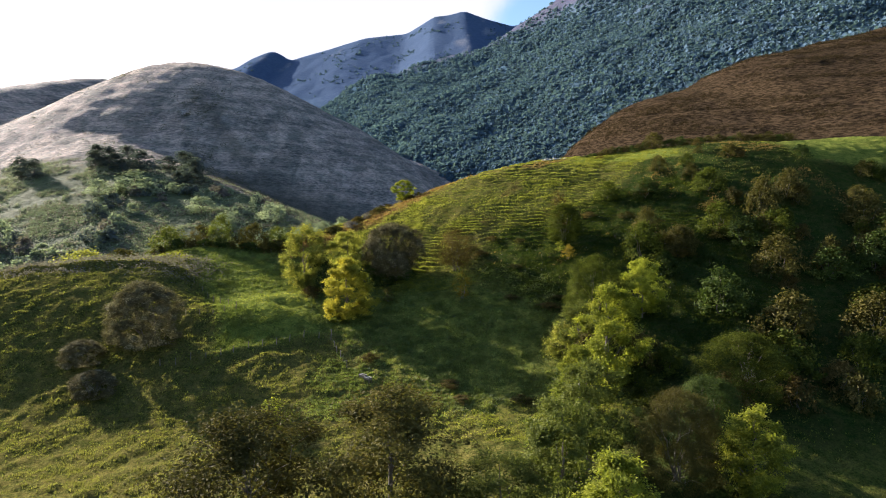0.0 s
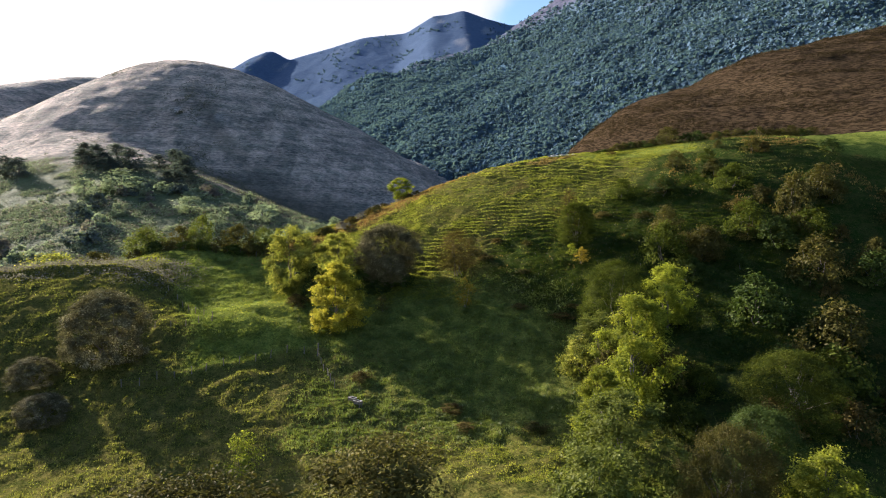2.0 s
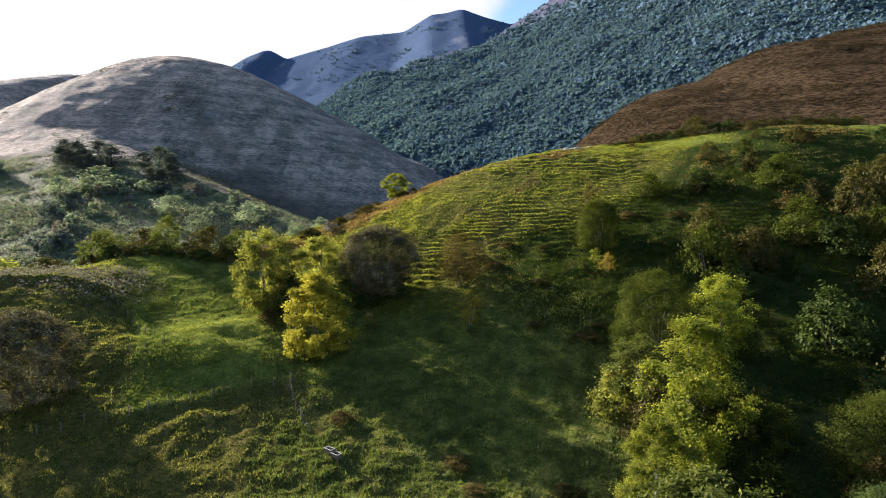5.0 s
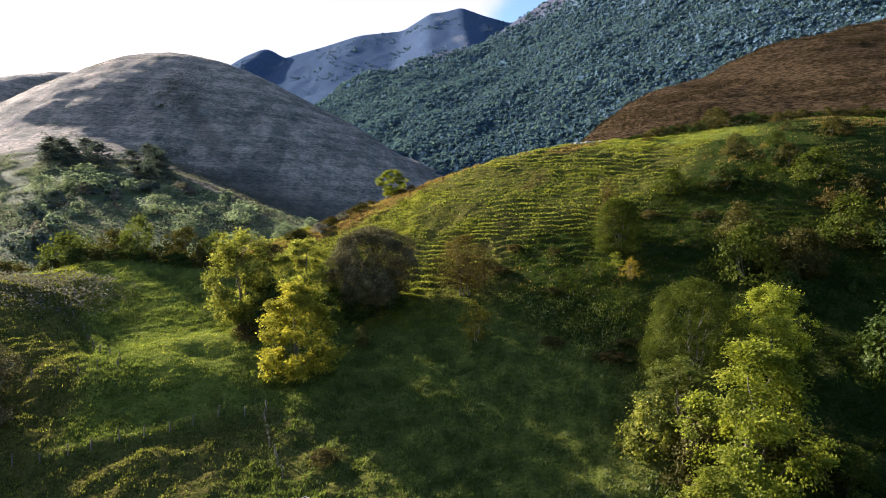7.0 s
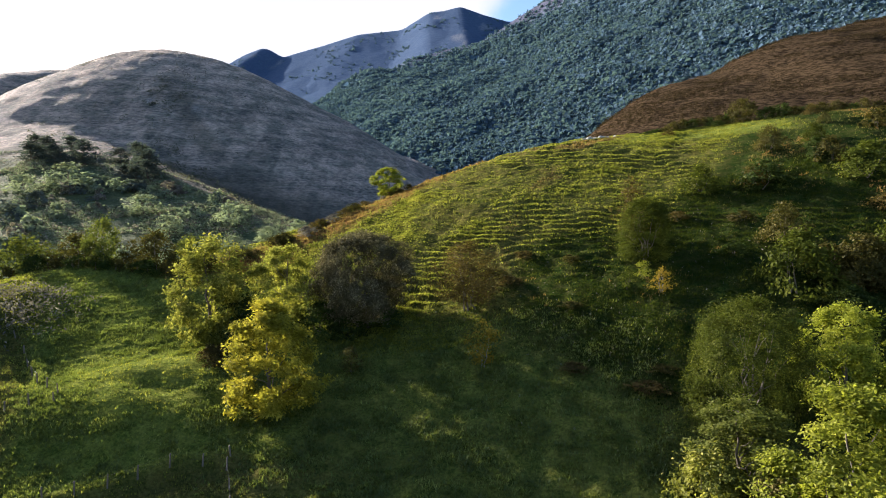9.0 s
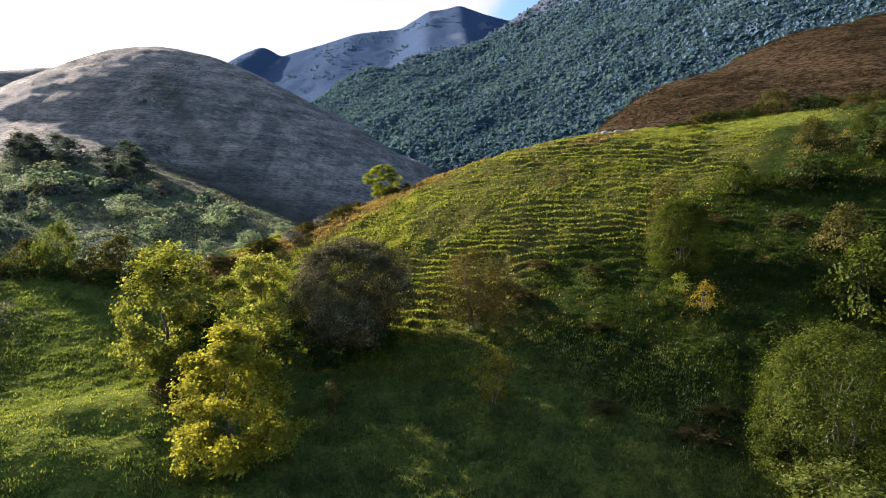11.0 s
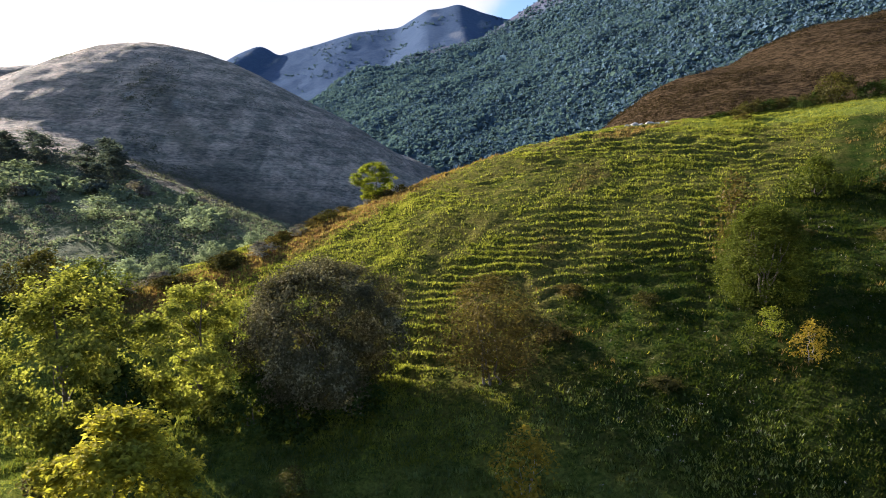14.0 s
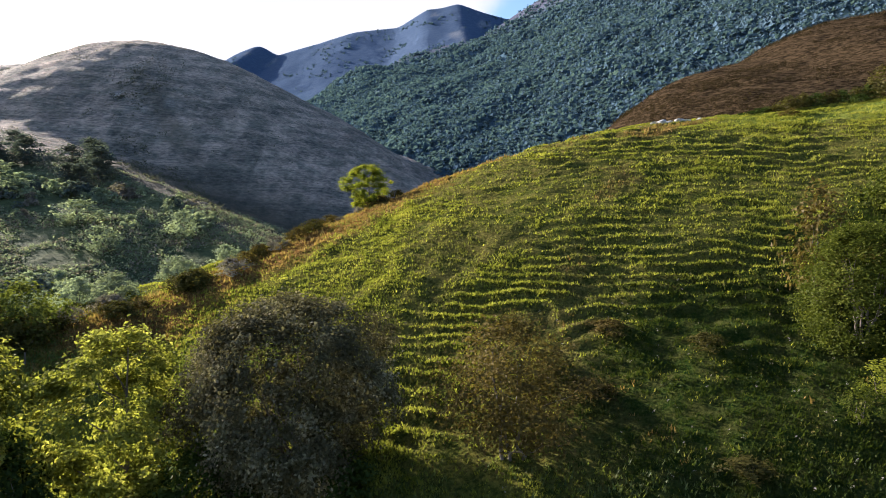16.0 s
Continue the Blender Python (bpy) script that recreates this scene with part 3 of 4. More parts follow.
def tree_meshes(kind, seed, h, w, bare, profile, clumps, per, leaf, shell=0.5, stems=1, girth=0.22, spread=0.085, lump=0.18, limbs=11, boughs=0):
    """The trunk and the crown of one tree, h metres high and w wide, bare of leaves below `bare` of its height."""
    rng = np.random.default_rng(seed)
    pr = PROFILES[profile]
    t = rng.uniform(0, 1, clumps) ** 0.9
    a = rng.uniform(0, 2 * math.pi, clumps)
    lobes = 1 + lump * np.sin(a * 2 + seed) * np.cos(a * 3 + 5 * t + seed * 1.7) + lump * 0.8 * np.sin(9 * t + 4 * a)
    rr = pr(t) * w / 2 * lobes * np.sqrt(rng.uniform(shell, 1.0, clumps)) * 0.93
    cz = h * (bare + (1 - bare) * t * 0.97)
    c = np.stack([rr * np.cos(a), rr * np.sin(a), cz], -1)
    if boughs:
        # the leaves hang in separate boughs round the stem, with gaps between them
        bt = ((np.arange(boughs) + rng.uniform(0.1, 0.9, boughs)) / boughs) ** 1.25 * 0.97
        ba = 2.4 * np.arange(boughs) + rng.uniform(-0.5, 0.5, boughs)
        br = pr(bt) * w / 2 * rng.uniform(0.4, 0.92, boughs)
        heart = np.stack([br * np.cos(ba), br * np.sin(ba), h * (bare + (1 - bare) * bt)], -1)
        pick = rng.integers(0, boughs, clumps)
        girths = w * rng.uniform(1.6, 2.9, boughs) / (boughs + 2) * np.clip(0.2 + 0.9 * pr(bt), 0.25, 1.1)
        c = heart[pick] + rng.normal(0, 1, (clumps, 3)) * girths[pick][:, None] * np.array([1, 1, 0.62])
        c[:, 2] = np.clip(c[:, 2], bare * h + 0.03 * h, 0.98 * h)
        reach = np.hypot(c[:, 0], c[:, 1])
        c[:, :2] *= np.minimum(1, 1.08 * w / 2 / (reach + 1e-6))[:, None]
        cz = c[:, 2]
    mid = np.array([0, 0, h * (bare + (1 - bare) * 0.42)])
    out = c - mid
    out /= np.linalg.norm(out, axis=1)[:, None]
    size = spread * (w + h) / 2 * rng.uniform(0.6, 1.35, clumps)
    cc = np.repeat(c, per, 0) + rng.normal(0, 1, (clumps * per, 3)) * np.repeat(size, per)[:, None] * np.array([1, 1, 0.72])
    cc[:, 2] = np.clip(cc[:, 2], 0.02 * h, None)
    v, f = leaf_quads(rng, cc, np.repeat(out * 0.6 + np.array([0, 0, 0.5]), per, 0), leaf)
    crown = numpy_mesh(kind + "_crown", v, f, None, False)
    parts = []
    for s in range(stems):
        foot = rng.normal(0, 0.035 * w if stems > 1 else 0.0, 3) * (1, 1, 0)
        topx = rng.normal(0, 0.16 * w if stems > 1 else 0.03 * w, 3) * (1, 1, 0) + np.array([0, 0, h * (0.9 if stems == 1 else rng.uniform(0.55, 0.85))])
        line = bent(rng, foot - np.array([0, 0, 0.4]), topx, 8, 0.018 * w)
        g = girth if stems == 1 else girth * 0.6
        parts.append(tube(line, np.interp(np.linspace(0, 1, 8), [0, 0.08, 1], [g * 1.35, g, g * 0.12]), 7))
        for k in rng.choice(clumps, min(clumps, limbs if stems == 1 else limbs // 3), False):
            u = np.clip(cz[k] / h - 0.22, 0.12, 0.85)
            base = line[0] + (line[-1] - line[0]) * u
            parts.append(tube(bent(rng, base, c[k], 5, 0.02 * w), np.linspace(g * 0.45 * (1.1 - u), g * 0.06, 5), 5))
    v, f = join(parts)
    return numpy_mesh(kind + "_trunk", v, f, None, True), crown, h, w


LIB = {}


def library(kind, n, **kw):
    LIB[kind] = [tree_meshes(kind, 100 * len(LIB) + i + 1, **kw) for i in range(n)]


library("maple", 1, h=12.0, w=10.8, bare=0.06, profile="ovate", clumps=230, per=110, leaf=0.31, stems=1, girth=0.2, spread=0.034, lump=0.30, boughs=40)
library("broad", 3, h=13.0, w=11.0, bare=0.10, profile="round", clumps=190, per=105, leaf=0.33, shell=0.3, girth=0.24, spread=0.038, lump=0.36, boughs=32)
library("oak", 1, h=14.0, w=11.5, bare=0.08, profile="round", clumps=230, per=100, leaf=0.27, girth=0.26, spread=0.045, lump=0.32, boughs=26)
library("poplar", 2, h=15.0, w=10.5, bare=0.05, profile="column", clumps=230, per=120, leaf=0.30, girth=0.24, spread=0.036, lump=0.34, boughs=46)
library("willow", 2, h=12.0, w=13.0, bare=0.03, profile="dense", clumps=420, per=95, leaf=0.2, stems=5, girth=0.26, spread=0.036, shell=0.55, lump=0.2)
library("grey_willow", 1, h=12.4, w=15.0, bare=0.10, profile="bower", clumps=620, per=115, leaf=0.235, stems=6, girth=0.26, spread=0.034, shell=0.5, lump=0.22)
library("thorn", 1, h=12.0, w=13.0, bare=0.02, profile="dense", clumps=420, per=100, leaf=0.26, stems=5, girth=0.26, spread=0.034, shell=0.6, lump=0.12)
library("ovoid", 1, h=10.5, w=8.0, bare=0.03, profile="dense", clumps=320, per=100, leaf=0.2, stems=4, girth=0.2, spread=0.045, shell=0.55, lump=0.08)
library("thin", 2, h=9.5, w=10.0, bare=0.18, profile="round", clumps=170, per=52, leaf=0.25, stems=3, girth=0.2, spread=0.06, shell=0.2, lump=0.25)
library("sapling", 2, h=5.0, w=3.6, bare=0.1, profile="round", clumps=40, per=24, leaf=0.26, stems=2, girth=0.09, spread=0.08, shell=0.1, lump=0.3)
library("shrub", 5, h=5.0, w=6.5, bare=0.02, profile="mound", clumps=80, per=34, leaf=0.35, limbs=4, stems=3, girth=0.14, spread=0.07, shell=0.45, lump=0.26)
library("bush", 3, h=3.2, w=4.6, bare=0.0, profile="mound", clumps=45, per=30, leaf=0.33, limbs=3, stems=3, girth=0.08, spread=0.085, shell=0.4, lump=0.3)
library("hedge", 3, h=8.0, w=9.0, bare=0.04, profile="round", clumps=90, per=32, leaf=0.5, girth=0.2, spread=0.075, lump=0.3)
library("far_bush", 4, h=4.0, w=6.0, bare=0.0, profile="mound", clumps=26, per=9, leaf=0.95, limbs=3, stems=2, girth=0.1, spread=0.08, shell=0.4, lump=0.3)
library("pine", 2, h=18.0, w=9.0, bare=0.06, profile="ovate", clumps=90, per=16, leaf=0.95, girth=0.3, spread=0.06, shell=0.25, lump=0.3)
library("hill_tree", 3, h=11.0, w=10.0, bare=0.08, profile="round", clumps=60, per=16, leaf=0.85, girth=0.25, spread=0.08, lump=0.3)

PLANT_RNG = random.Random(7)


def plant(kind, name, x, y, h, w, leaves, label, category="tree", group="", bark=None, variant=None, sink=0.15):
    lib = LIB[kind]
    trunk_me, crown_me, h0, w0 = lib[PLANT_RNG.randrange(len(lib)) if variant is None else variant % len(lib)]
    root = new(name)
    root.empty_display_size = 0.5
    root.matrix_world = pose(x, y, ground_z(x, y) - sink, 0, 0, PLANT_RNG.uniform(0, 360)) @ Matrix.Diagonal((w / w0, w / w0, h / h0, 1))
    for part_name, me, mat in (("trunk", trunk_me, bark or BARK), ("crown", crown_me, leaves)):
        if not me.materials:
            me.materials.append(mat)
        ob = new(part_name, me)
        ob.parent = root
        ob.material_slots[0].link = "OBJECT"
        ob.material_slots[0].material = mat
    return tagged(root, label, category, group)


# the trees along the foot of the spur
plant("maple", "maple_tree", -18.9, 118.2, 12.2, 11.6, LEAF_YELLOW, "bushy maple tree with yellowing autumn leaves in the pasture")
plant("broad", "broadleaf_tree", -30.2, 132.5, 14.6, 11.4, LEAF_OCHRE, "tall broadleaf tree turning yellow-green beside the pasture hollow", variant=0)
plant("broad", "broadleaf_tree", -21.8, 137, 11.8, 10.0, LEAF_OCHRE, "ochre-green broadleaf tree with open crown among neighbouring trees", variant=1)
plant("grey_willow", "willow_tree", -11.5, 138.2, 13.0, 14.6, LEAF_GREY, "dense rounded grey-green willow at the foot of the slope", variant=0)
plant("thin", "hawthorn_tree", 2.8, 137.4, 9.6, 11.0, LEAF_RUST, "thin-leaved rusty brown hawthorn on grassy slope", variant=0)
plant("sapling", "birch_sapling", 4.0, 124.8, 5.6, 4.2, LEAF_GOLD, "sparse birch sapling with orange-yellow leaves in shaded grass", bark=BARK_GREY, variant=0)
plant("sapling", "hazel_sapling", -11.5, 127, 3.5, 2.6, LEAF_OLIVE, "small yellow-brown hazel sapling under the willow", variant=1)
plant("ovoid", "willow_bush", 28, 141, 8.9, 8.0, LEAF_SALLOW, "egg-shaped olive-green willow bush on the hillside")
plant("broad", "lone_ash_tree", -12, 190, 6.9, 7.2, LEAF_LIME, "lone small bright green ash tree on the ridge", variant=2, sink=0.3)
plant("shrub", "holly_shrub", -26.3, 132.8, 7.5, 7.5, LEAF_DARK, "dark evergreen holly shrub beneath a tall tree", "bush", variant=2)
# two dark shrubs added to fill the shade beneath the willow's crown
plant("bush", "holly_shrub", -13.5, 136, 3.6, 6.0, LEAF_DARK, "added dark shrub filling the shade under the willow", "bush", variant=1)
plant("bush", "holly_shrub", -8.3, 137, 3.0, 5.5, LEAF_DARK, "added dark shrub filling the shade under the willow", "bush", variant=2)
plant("shrub", "holly_shrub", -17.0, 136.5, 4.5, 7.0, LEAF_DARK, "dark low shrub between neighbouring trees", "bush", variant=3)
plant("sapling", "hazel_sapling", -10, 140.7, 4.0, 3.0, LEAF_OCHRE, "yellow-green hazel sapling at the foot of the slope", variant=0)
plant("sapling", "maple_sapling", 27.4, 132.8, 3.4, 3.0, LEAF_GOLD, "small golden maple sapling on the rough slope", bark=BARK_GREY, variant=1)
plant("sapling", "hawthorn_sapling", 23.5, 134.5, 3.0, 2.2, LEAF_SALLOW, "small green hawthorn sapling on the rough slope", variant=0)
plant("sapling", "hawthorn_sapling", 26.2, 136.5, 2.6, 2.4, LEAF_LIME, "small bright green hawthorn sapling under a willow", variant=1)
plant("sapling", "hazel_sapling", 27.5, 145.5, 10.0, 5.0, LEAF_RUST, "rusty-leaved hazel standing behind the egg-shaped willow", variant=1)
for bx, by, bh, bw, bm_ in ((-12.6, 103.5, 1.1, 3.4, LEAF_RUST), (1.1, 95.8, 1.0, 3.6, LEAF_RUST), (11.9, 90.6, 1.2, 3.8, LEAF_OLIVE), (2.8, 90.8, 0.9, 3.0, LEAF_RUST),
                            (14, 122, 1.0, 3.4, LEAF_RUST), (21, 118, 0.9, 4.5, LEAF_RUST), (23, 120, 0.8, 3.5, LEAF_OLIVE), (9, 141, 1.4, 4.0, LEAF_RUST), (6.5, 143.5, 1.5, 4.0, LEAF_OLIVE),
                            (12, 147, 1.1, 3.2, LEAF_RUST), (18, 143, 1.2, 3.0, LEAF_OLIVE), (49, 127, 2.2, 5.0, LEAF_RUST), (62, 141, 2.4, 5.5, LEAF_RUST), (36, 150, 1.5, 4.5, LEAF_RUST),
                            (44, 146, 1.6, 4.5, LEAF_OLIVE), (39, 138, 1.6, 4.0, LEAF_DARK), (33, 128, 1.3, 3.6, LEAF_DARK), (16, 133, 1.0, 3.2, LEAF_OLIVE), (58, 186, 1.4, 3.6, LEAF_DARK), (47, 184, 1.0, 3.0, LEAF_RUST)):
    plant("bush", "bramble", bx, by, bh, bw, bm_, "low tangled bramble patch in the rough pasture", "bush", "bramble patches", sink=0.1)
for i in range(9):
    hx = -73 + 3.9 * i
    plant("bush", "hedge_bush", hx, 157.6 + PLANT_RNG.uniform(-0.8, 0.8), PLANT_RNG.uniform(2.4, 3.8), PLANT_RNG.uniform(4.4, 5.8), PLANT_RNG.choice((LEAF_DARK, LEAF_OLIVE, LEAF_DARK)),
          "dark low hedge bush under the hedgerow trees", "bush", "field hedge", sink=0.4)
for i in range(34):
    t = i / 33
    gx = float(np.interp(t, [0, 0.3, 0.6, 1], [-7, -19, -29, -46])) + PLANT_RNG.uniform(-2.2, 2.2)
    gy = float(np.interp(t, [0, 0.3, 0.6, 1], [189, 184, 172, 160])) + PLANT_RNG.uniform(-3.5, 2.0)
    gh = PLANT_RNG.uniform(0.7, 1.7) + 0.8 * t
    plant("bush", "gorse_bush", gx, gy, gh, gh * PLANT_RNG.uniform(1.8, 2.6), PLANT_RNG.choice((LEAF_RUST, LEAF_OLIVE, LEAF_HEATHER, LEAF_RUST)), "low scrubby gorse bush on the ridge among bracken", "bush", "gorse on the ridge", sink=0.2)
for gx, gy, gh, gw in ((-40, 171, 3.4, 6.0), (-46, 174, 3.8, 6.5), (-35, 177, 3.0, 5.0), (-51, 170, 3.2, 6.0), (-30, 181, 2.6, 4.5)):
    plant("shrub", "sallow_bush", gx, gy, gh, gw, LEAF_PALE, "pale grey-green sallow bush behind the ridge", "bush", sink=0.3)
# the copse on the lower slope
plant("poplar", "poplar_tree", 26, 94, 16.0, 11.5, LEAF_LIME, "tall lime-green poplar lit by low sun", variant=0)
plant("poplar", "poplar_tree", 19.5, 86, 10.5, 8.5, LEAF_LIME, "lower lime-green poplar at the edge of the copse", bark=BARK_GREY, variant=1)
plant("willow", "willow_tree", 28, 112, 12.0, 11.5, LEAF_SALLOW, "rounded olive-green willow at the pasture edge", variant=1)
plant("broad", "alder_tree", 23.5, 104, 8.5, 9.0, LEAF_GREEN, "round-leaved alder with pale leaves at the pasture edge", variant=0)
plant("broad", "ash_tree", 36.5, 111, 11.0, 8.5, LEAF_LIME, "yellow-green ash tree rising from dark scrub", variant=2)
# darker leaf colour chosen here in place of the poplars' shadow
plant("willow", "sallow_tree", 44, 88, 10.0, 13.0, LEAF_SALLOW, "broad olive-green sallow in the shaded gully", variant=0)
plant("broad", "lime_topped_tree", 34, 65, 10.5, 8.0, LEAF_LIME, "young bright green tree above dark undergrowth", variant=1)
plant("willow", "sallow_tree", 27, 68, 11.0, 10.0, LEAF_OLIVE, "olive-brown sallow crown in shade", variant=1)
plant("willow", "sallow_tree", 33, 74, 10.5, 10.0, LEAF_DARK, "dark green sallow crown in shade", variant=0)
plant("oak", "oak_tree", -15.5, 47, 15.2, 14.5, LEAF_OLIVE, "brown-green oak crown in the valley bottom", variant=0)
plant("oak", "oak_tree", -4.5, 50, 15.8, 14.5, LEAF_OLIVE, "dark green oak crown in the valley bottom", variant=1)
plant("oak", "oak_tree", 4.5, 47, 11.0, 9.0, LEAF_GREEN, "dark green oak crown in the valley bottom", variant=2)
plant("broad", "ash_tree", 11, 55, 13.0, 10.0, LEAF_GREEN, "mid-green ash crown in the valley bottom", variant=0)
plant("poplar", "poplar_tree", 13, 44, 12.5, 9.0, LEAF_LIME, "bright green poplar top in the valley bottom", variant=0)
plant("broad", "ash_tree", 17, 70, 13.0, 11.0, LEAF_GREEN, "mid-green ash crown at the edge of the copse", variant=2)
plant("shrub", "sallow_bush", 20.6, 103.5, 5.5, 7.0, LEAF_OCHRE, "ochre-green sallow bush at the edge of the copse", "bush", variant=0)
plant("shrub", "sallow_bush", 23.5, 98.5, 6.0, 7.0, LEAF_OLIVE, "olive-brown sallow bush beside the tall poplar", "bush", variant=4)
# bushes on the knoll
plant("thorn", "thorn_bush", -52, 105, 11.0, 13.0, LEAF_GREY, "big rounded grey-brown thorn bush on rough pasture", "bush", variant=0)
plant("thorn", "thorn_bush", -54.8, 93.8, 4.2, 7.0, LEAF_GREY, "low domed grey thorn bush on rough pasture", "bush", variant=0)
plant("thorn", "thorn_bush", -60.3, 100.3, 4.2, 7.2, LEAF_GREY, "low domed grey thorn bush on rough pasture", "bush", variant=1)
plant("bush", "thorn_bush", -27.6, 126.8, 2.4, 4.6, LEAF_RUST, "small red-brown thorn bush beside a grassy bank", "bush", variant=0)
plant("sapling", "ash_sapling", -22.6, 78.8, 5.6, 3.8, LEAF_LIME, "slender bright green ash sapling in rough pasture", variant=1)
# the field hedge behind the knoll
for hx, hy, hh, hw, hm in ((-95, 160, 7.5, 13, LEAF_OCHRE), (-86, 163, 6.5, 10, LEAF_OLIVE), (-72, 160, 8.5, 9.5, LEAF_GREEN), (-64, 162, 8.0, 9, LEAF_OLIVE),
                           (-58, 159, 9.0, 6, LEAF_GREEN), (-50, 161, 7.0, 8, LEAF_OLIVE), (-43, 160, 6.0, 7, LEAF_GREEN)):
    plant("hedge", "hedge_tree", hx, hy, hh, hw, hm, "small hedgerow tree with autumn leaves at the field edge", group="hedgerow trees", sink=0.6)

srng = np.random.default_rng(5)


def scatter(n, x0, x1, y0, y1, keep):
    """Places in a stretch of land that `keep` lets stand, spaced by chance."""
    x, y = srng.uniform(x0, x1, n), srng.uniform(y0, y1, n)
    ok = srng.uniform(0, 1, n) < keep(x, y)
    return x[ok], y[ok]


def scrub_cover(x, y):
    return land_cover(x, y)["scrub"]


SCRUB_LEAVES = (LEAF_DARK, LEAF_OLIVE, LEAF_SALLOW, LEAF_DARK, LEAF_OLIVE, LEAF_SALLOW, LEAF_RUST)
for hx, hy, hh, hw, hm in ((50.6, 110, 8, 10, 0), (65, 118, 8, 10, 1), (60, 133, 7, 9, 2), (71, 136, 9, 8, 1), (64.6, 149, 5.5, 9, 2), (50.8, 153, 5, 8, 3), (49.5, 128, 6, 7, 4),
                           (42, 128, 8, 9, 2), (58, 101, 8, 10, 1), (72, 100, 8, 10, 4), (84, 118, 8, 9, 0), (92, 133, 8, 9, 1), (80, 142, 7, 8, 4)):
    plant("shrub", "scrub_willow", hx, hy, hh, hw, SCRUB_LEAVES[hm], "rounded scrub willow on the overgrown slope", "bush", "scrub on the slope", sink=0.3)
xs, ys = scatter(420, 26, 125, 84, 180, lambda x, y: scrub_cover(x, y) * np.interp(y, [84, 160, 180], [0.75, 0.45, 0.3]) * np.where((y > 116) & (y < 152), smooth(38, 44, x), 1.0))
for px, py in list(zip(xs, ys))[:105]:
    k = PLANT_RNG.random()
    tall = PLANT_RNG.uniform(3.0, 6.8) * (0.75 if py > 150 else 1.0)
    plant("shrub" if k < 0.6 else "bush", "scrub_bush", float(px), float(py), tall, tall * PLANT_RNG.uniform(1.0, 1.5), PLANT_RNG.choice(SCRUB_LEAVES),
          "tangled scrub bush on the overgrown slope", "bush", "scrub on the slope", sink=0.3)
# the clipped hedge along the crest field, with a round bush at its end
for i in range(10):
    px = 44 + 2.0 * i
    plant("bush", "hedge_bush", px, 189.5 + PLANT_RNG.uniform(-0.3, 0.3), 1.0 + min(1.8, 0.45 * i), 3.8, PLANT_RNG.choice((LEAF_DARK, LEAF_OLIVE)),
          "dense dark hedge bush bordering the crest field", "bush", "crest hedge", sink=0.3)
plant("shrub", "thorn_bush", 64.5, 188.5, 5.0, 7.0, LEAF_OLIVE, "round olive-brown thorn bush at the end of the hedge", "bush", variant=1)
for i in range(13):
    px = 68 + 3.1 * i
    py = 184.8 + 0.10 * (px - 68) + PLANT_RNG.uniform(-0.5, 0.5)
    plant("bush", "hedge_bush", px, py, PLANT_RNG.uniform(2.2, 3.4), PLANT_RNG.uniform(4.2, 5.6), PLANT_RNG.choice((LEAF_DARK, LEAF_OLIVE)),
          "dense dark hedge bush bordering the crest field", "bush", "crest hedge", sink=0.4)
# valley bushes below the round hill
xs, ys = scatter(2300, -290, -40, 176, 345, lambda x, y: smooth(-0.25, 0.25, fbm(x, y, 40, 3, 71)) * smooth(-30, -60, x + 0.25 * (y - 180)))
for px, py in list(zip(xs, ys))[:296]:
    tall = PLANT_RNG.uniform(2.2, 6.5)
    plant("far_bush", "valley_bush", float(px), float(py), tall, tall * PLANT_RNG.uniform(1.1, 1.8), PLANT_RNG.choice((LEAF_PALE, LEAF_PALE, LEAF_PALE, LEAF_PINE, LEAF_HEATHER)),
          "haze-paled bush on the valley side below the round hill", "bush", "valley bushes", sink=0.3)
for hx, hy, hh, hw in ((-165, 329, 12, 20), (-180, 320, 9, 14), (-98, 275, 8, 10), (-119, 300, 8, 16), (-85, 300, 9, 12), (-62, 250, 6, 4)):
    plant("hill_tree", "hill_tree", hx, hy, hh, hw, LEAF_PALE, "haze-paled green tree on the valley side", group="valley trees")
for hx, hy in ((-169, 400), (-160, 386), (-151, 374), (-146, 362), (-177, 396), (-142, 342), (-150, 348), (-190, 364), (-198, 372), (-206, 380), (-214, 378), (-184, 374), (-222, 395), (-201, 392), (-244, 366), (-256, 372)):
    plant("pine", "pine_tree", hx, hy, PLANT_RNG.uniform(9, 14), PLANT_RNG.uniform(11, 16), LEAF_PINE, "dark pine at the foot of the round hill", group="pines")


# ---- grass, ferns and woods, too many to count ----
def blades(name, n, x0, x1, y0, y1, keep, mat, tall, wide, per, label, lean=0.35):
    """Tufts of blades that stand up from the ground."""
    x, y = scatter(n, x0, x1, y0, y1, keep)
    z = height(x, y)
    k = len(x)
    x, y, z = np.repeat(x, per), np.repeat(y, per), np.repeat(z, per)
    size = np.repeat(srng.uniform(0.55, 1.5, k), per) * srng.uniform(0.7, 1.2, k * per)
    a = srng.uniform(0, 2 * math.pi, k * per)
    dx, dy = np.cos(a), np.sin(a)
    off = wide * 1.2
    fx, fy = x + srng.normal(0, off, k * per), y + srng.normal(0, off, k * per)
    half, h, ln = wide * 0.5 * size, tall * size, lean * tall * size
    l1 = np.stack([fx - dy * half, fy + dx * half, z - 0.06], -1)
    l2 = np.stack([fx + dy * half, fy - dx * half, z - 0.06], -1)
    tip = np.stack([fx + dx * ln, fy + dy * ln, z + h], -1)
    v = np.stack([l1, l2, tip], 1).reshape(-1, 3)
    ob = new(name, numpy_mesh(name, v, np.arange(len(v)).reshape(-1, 3), mat, False))
    return tagged(ob, label, "grass", kind="stuff")


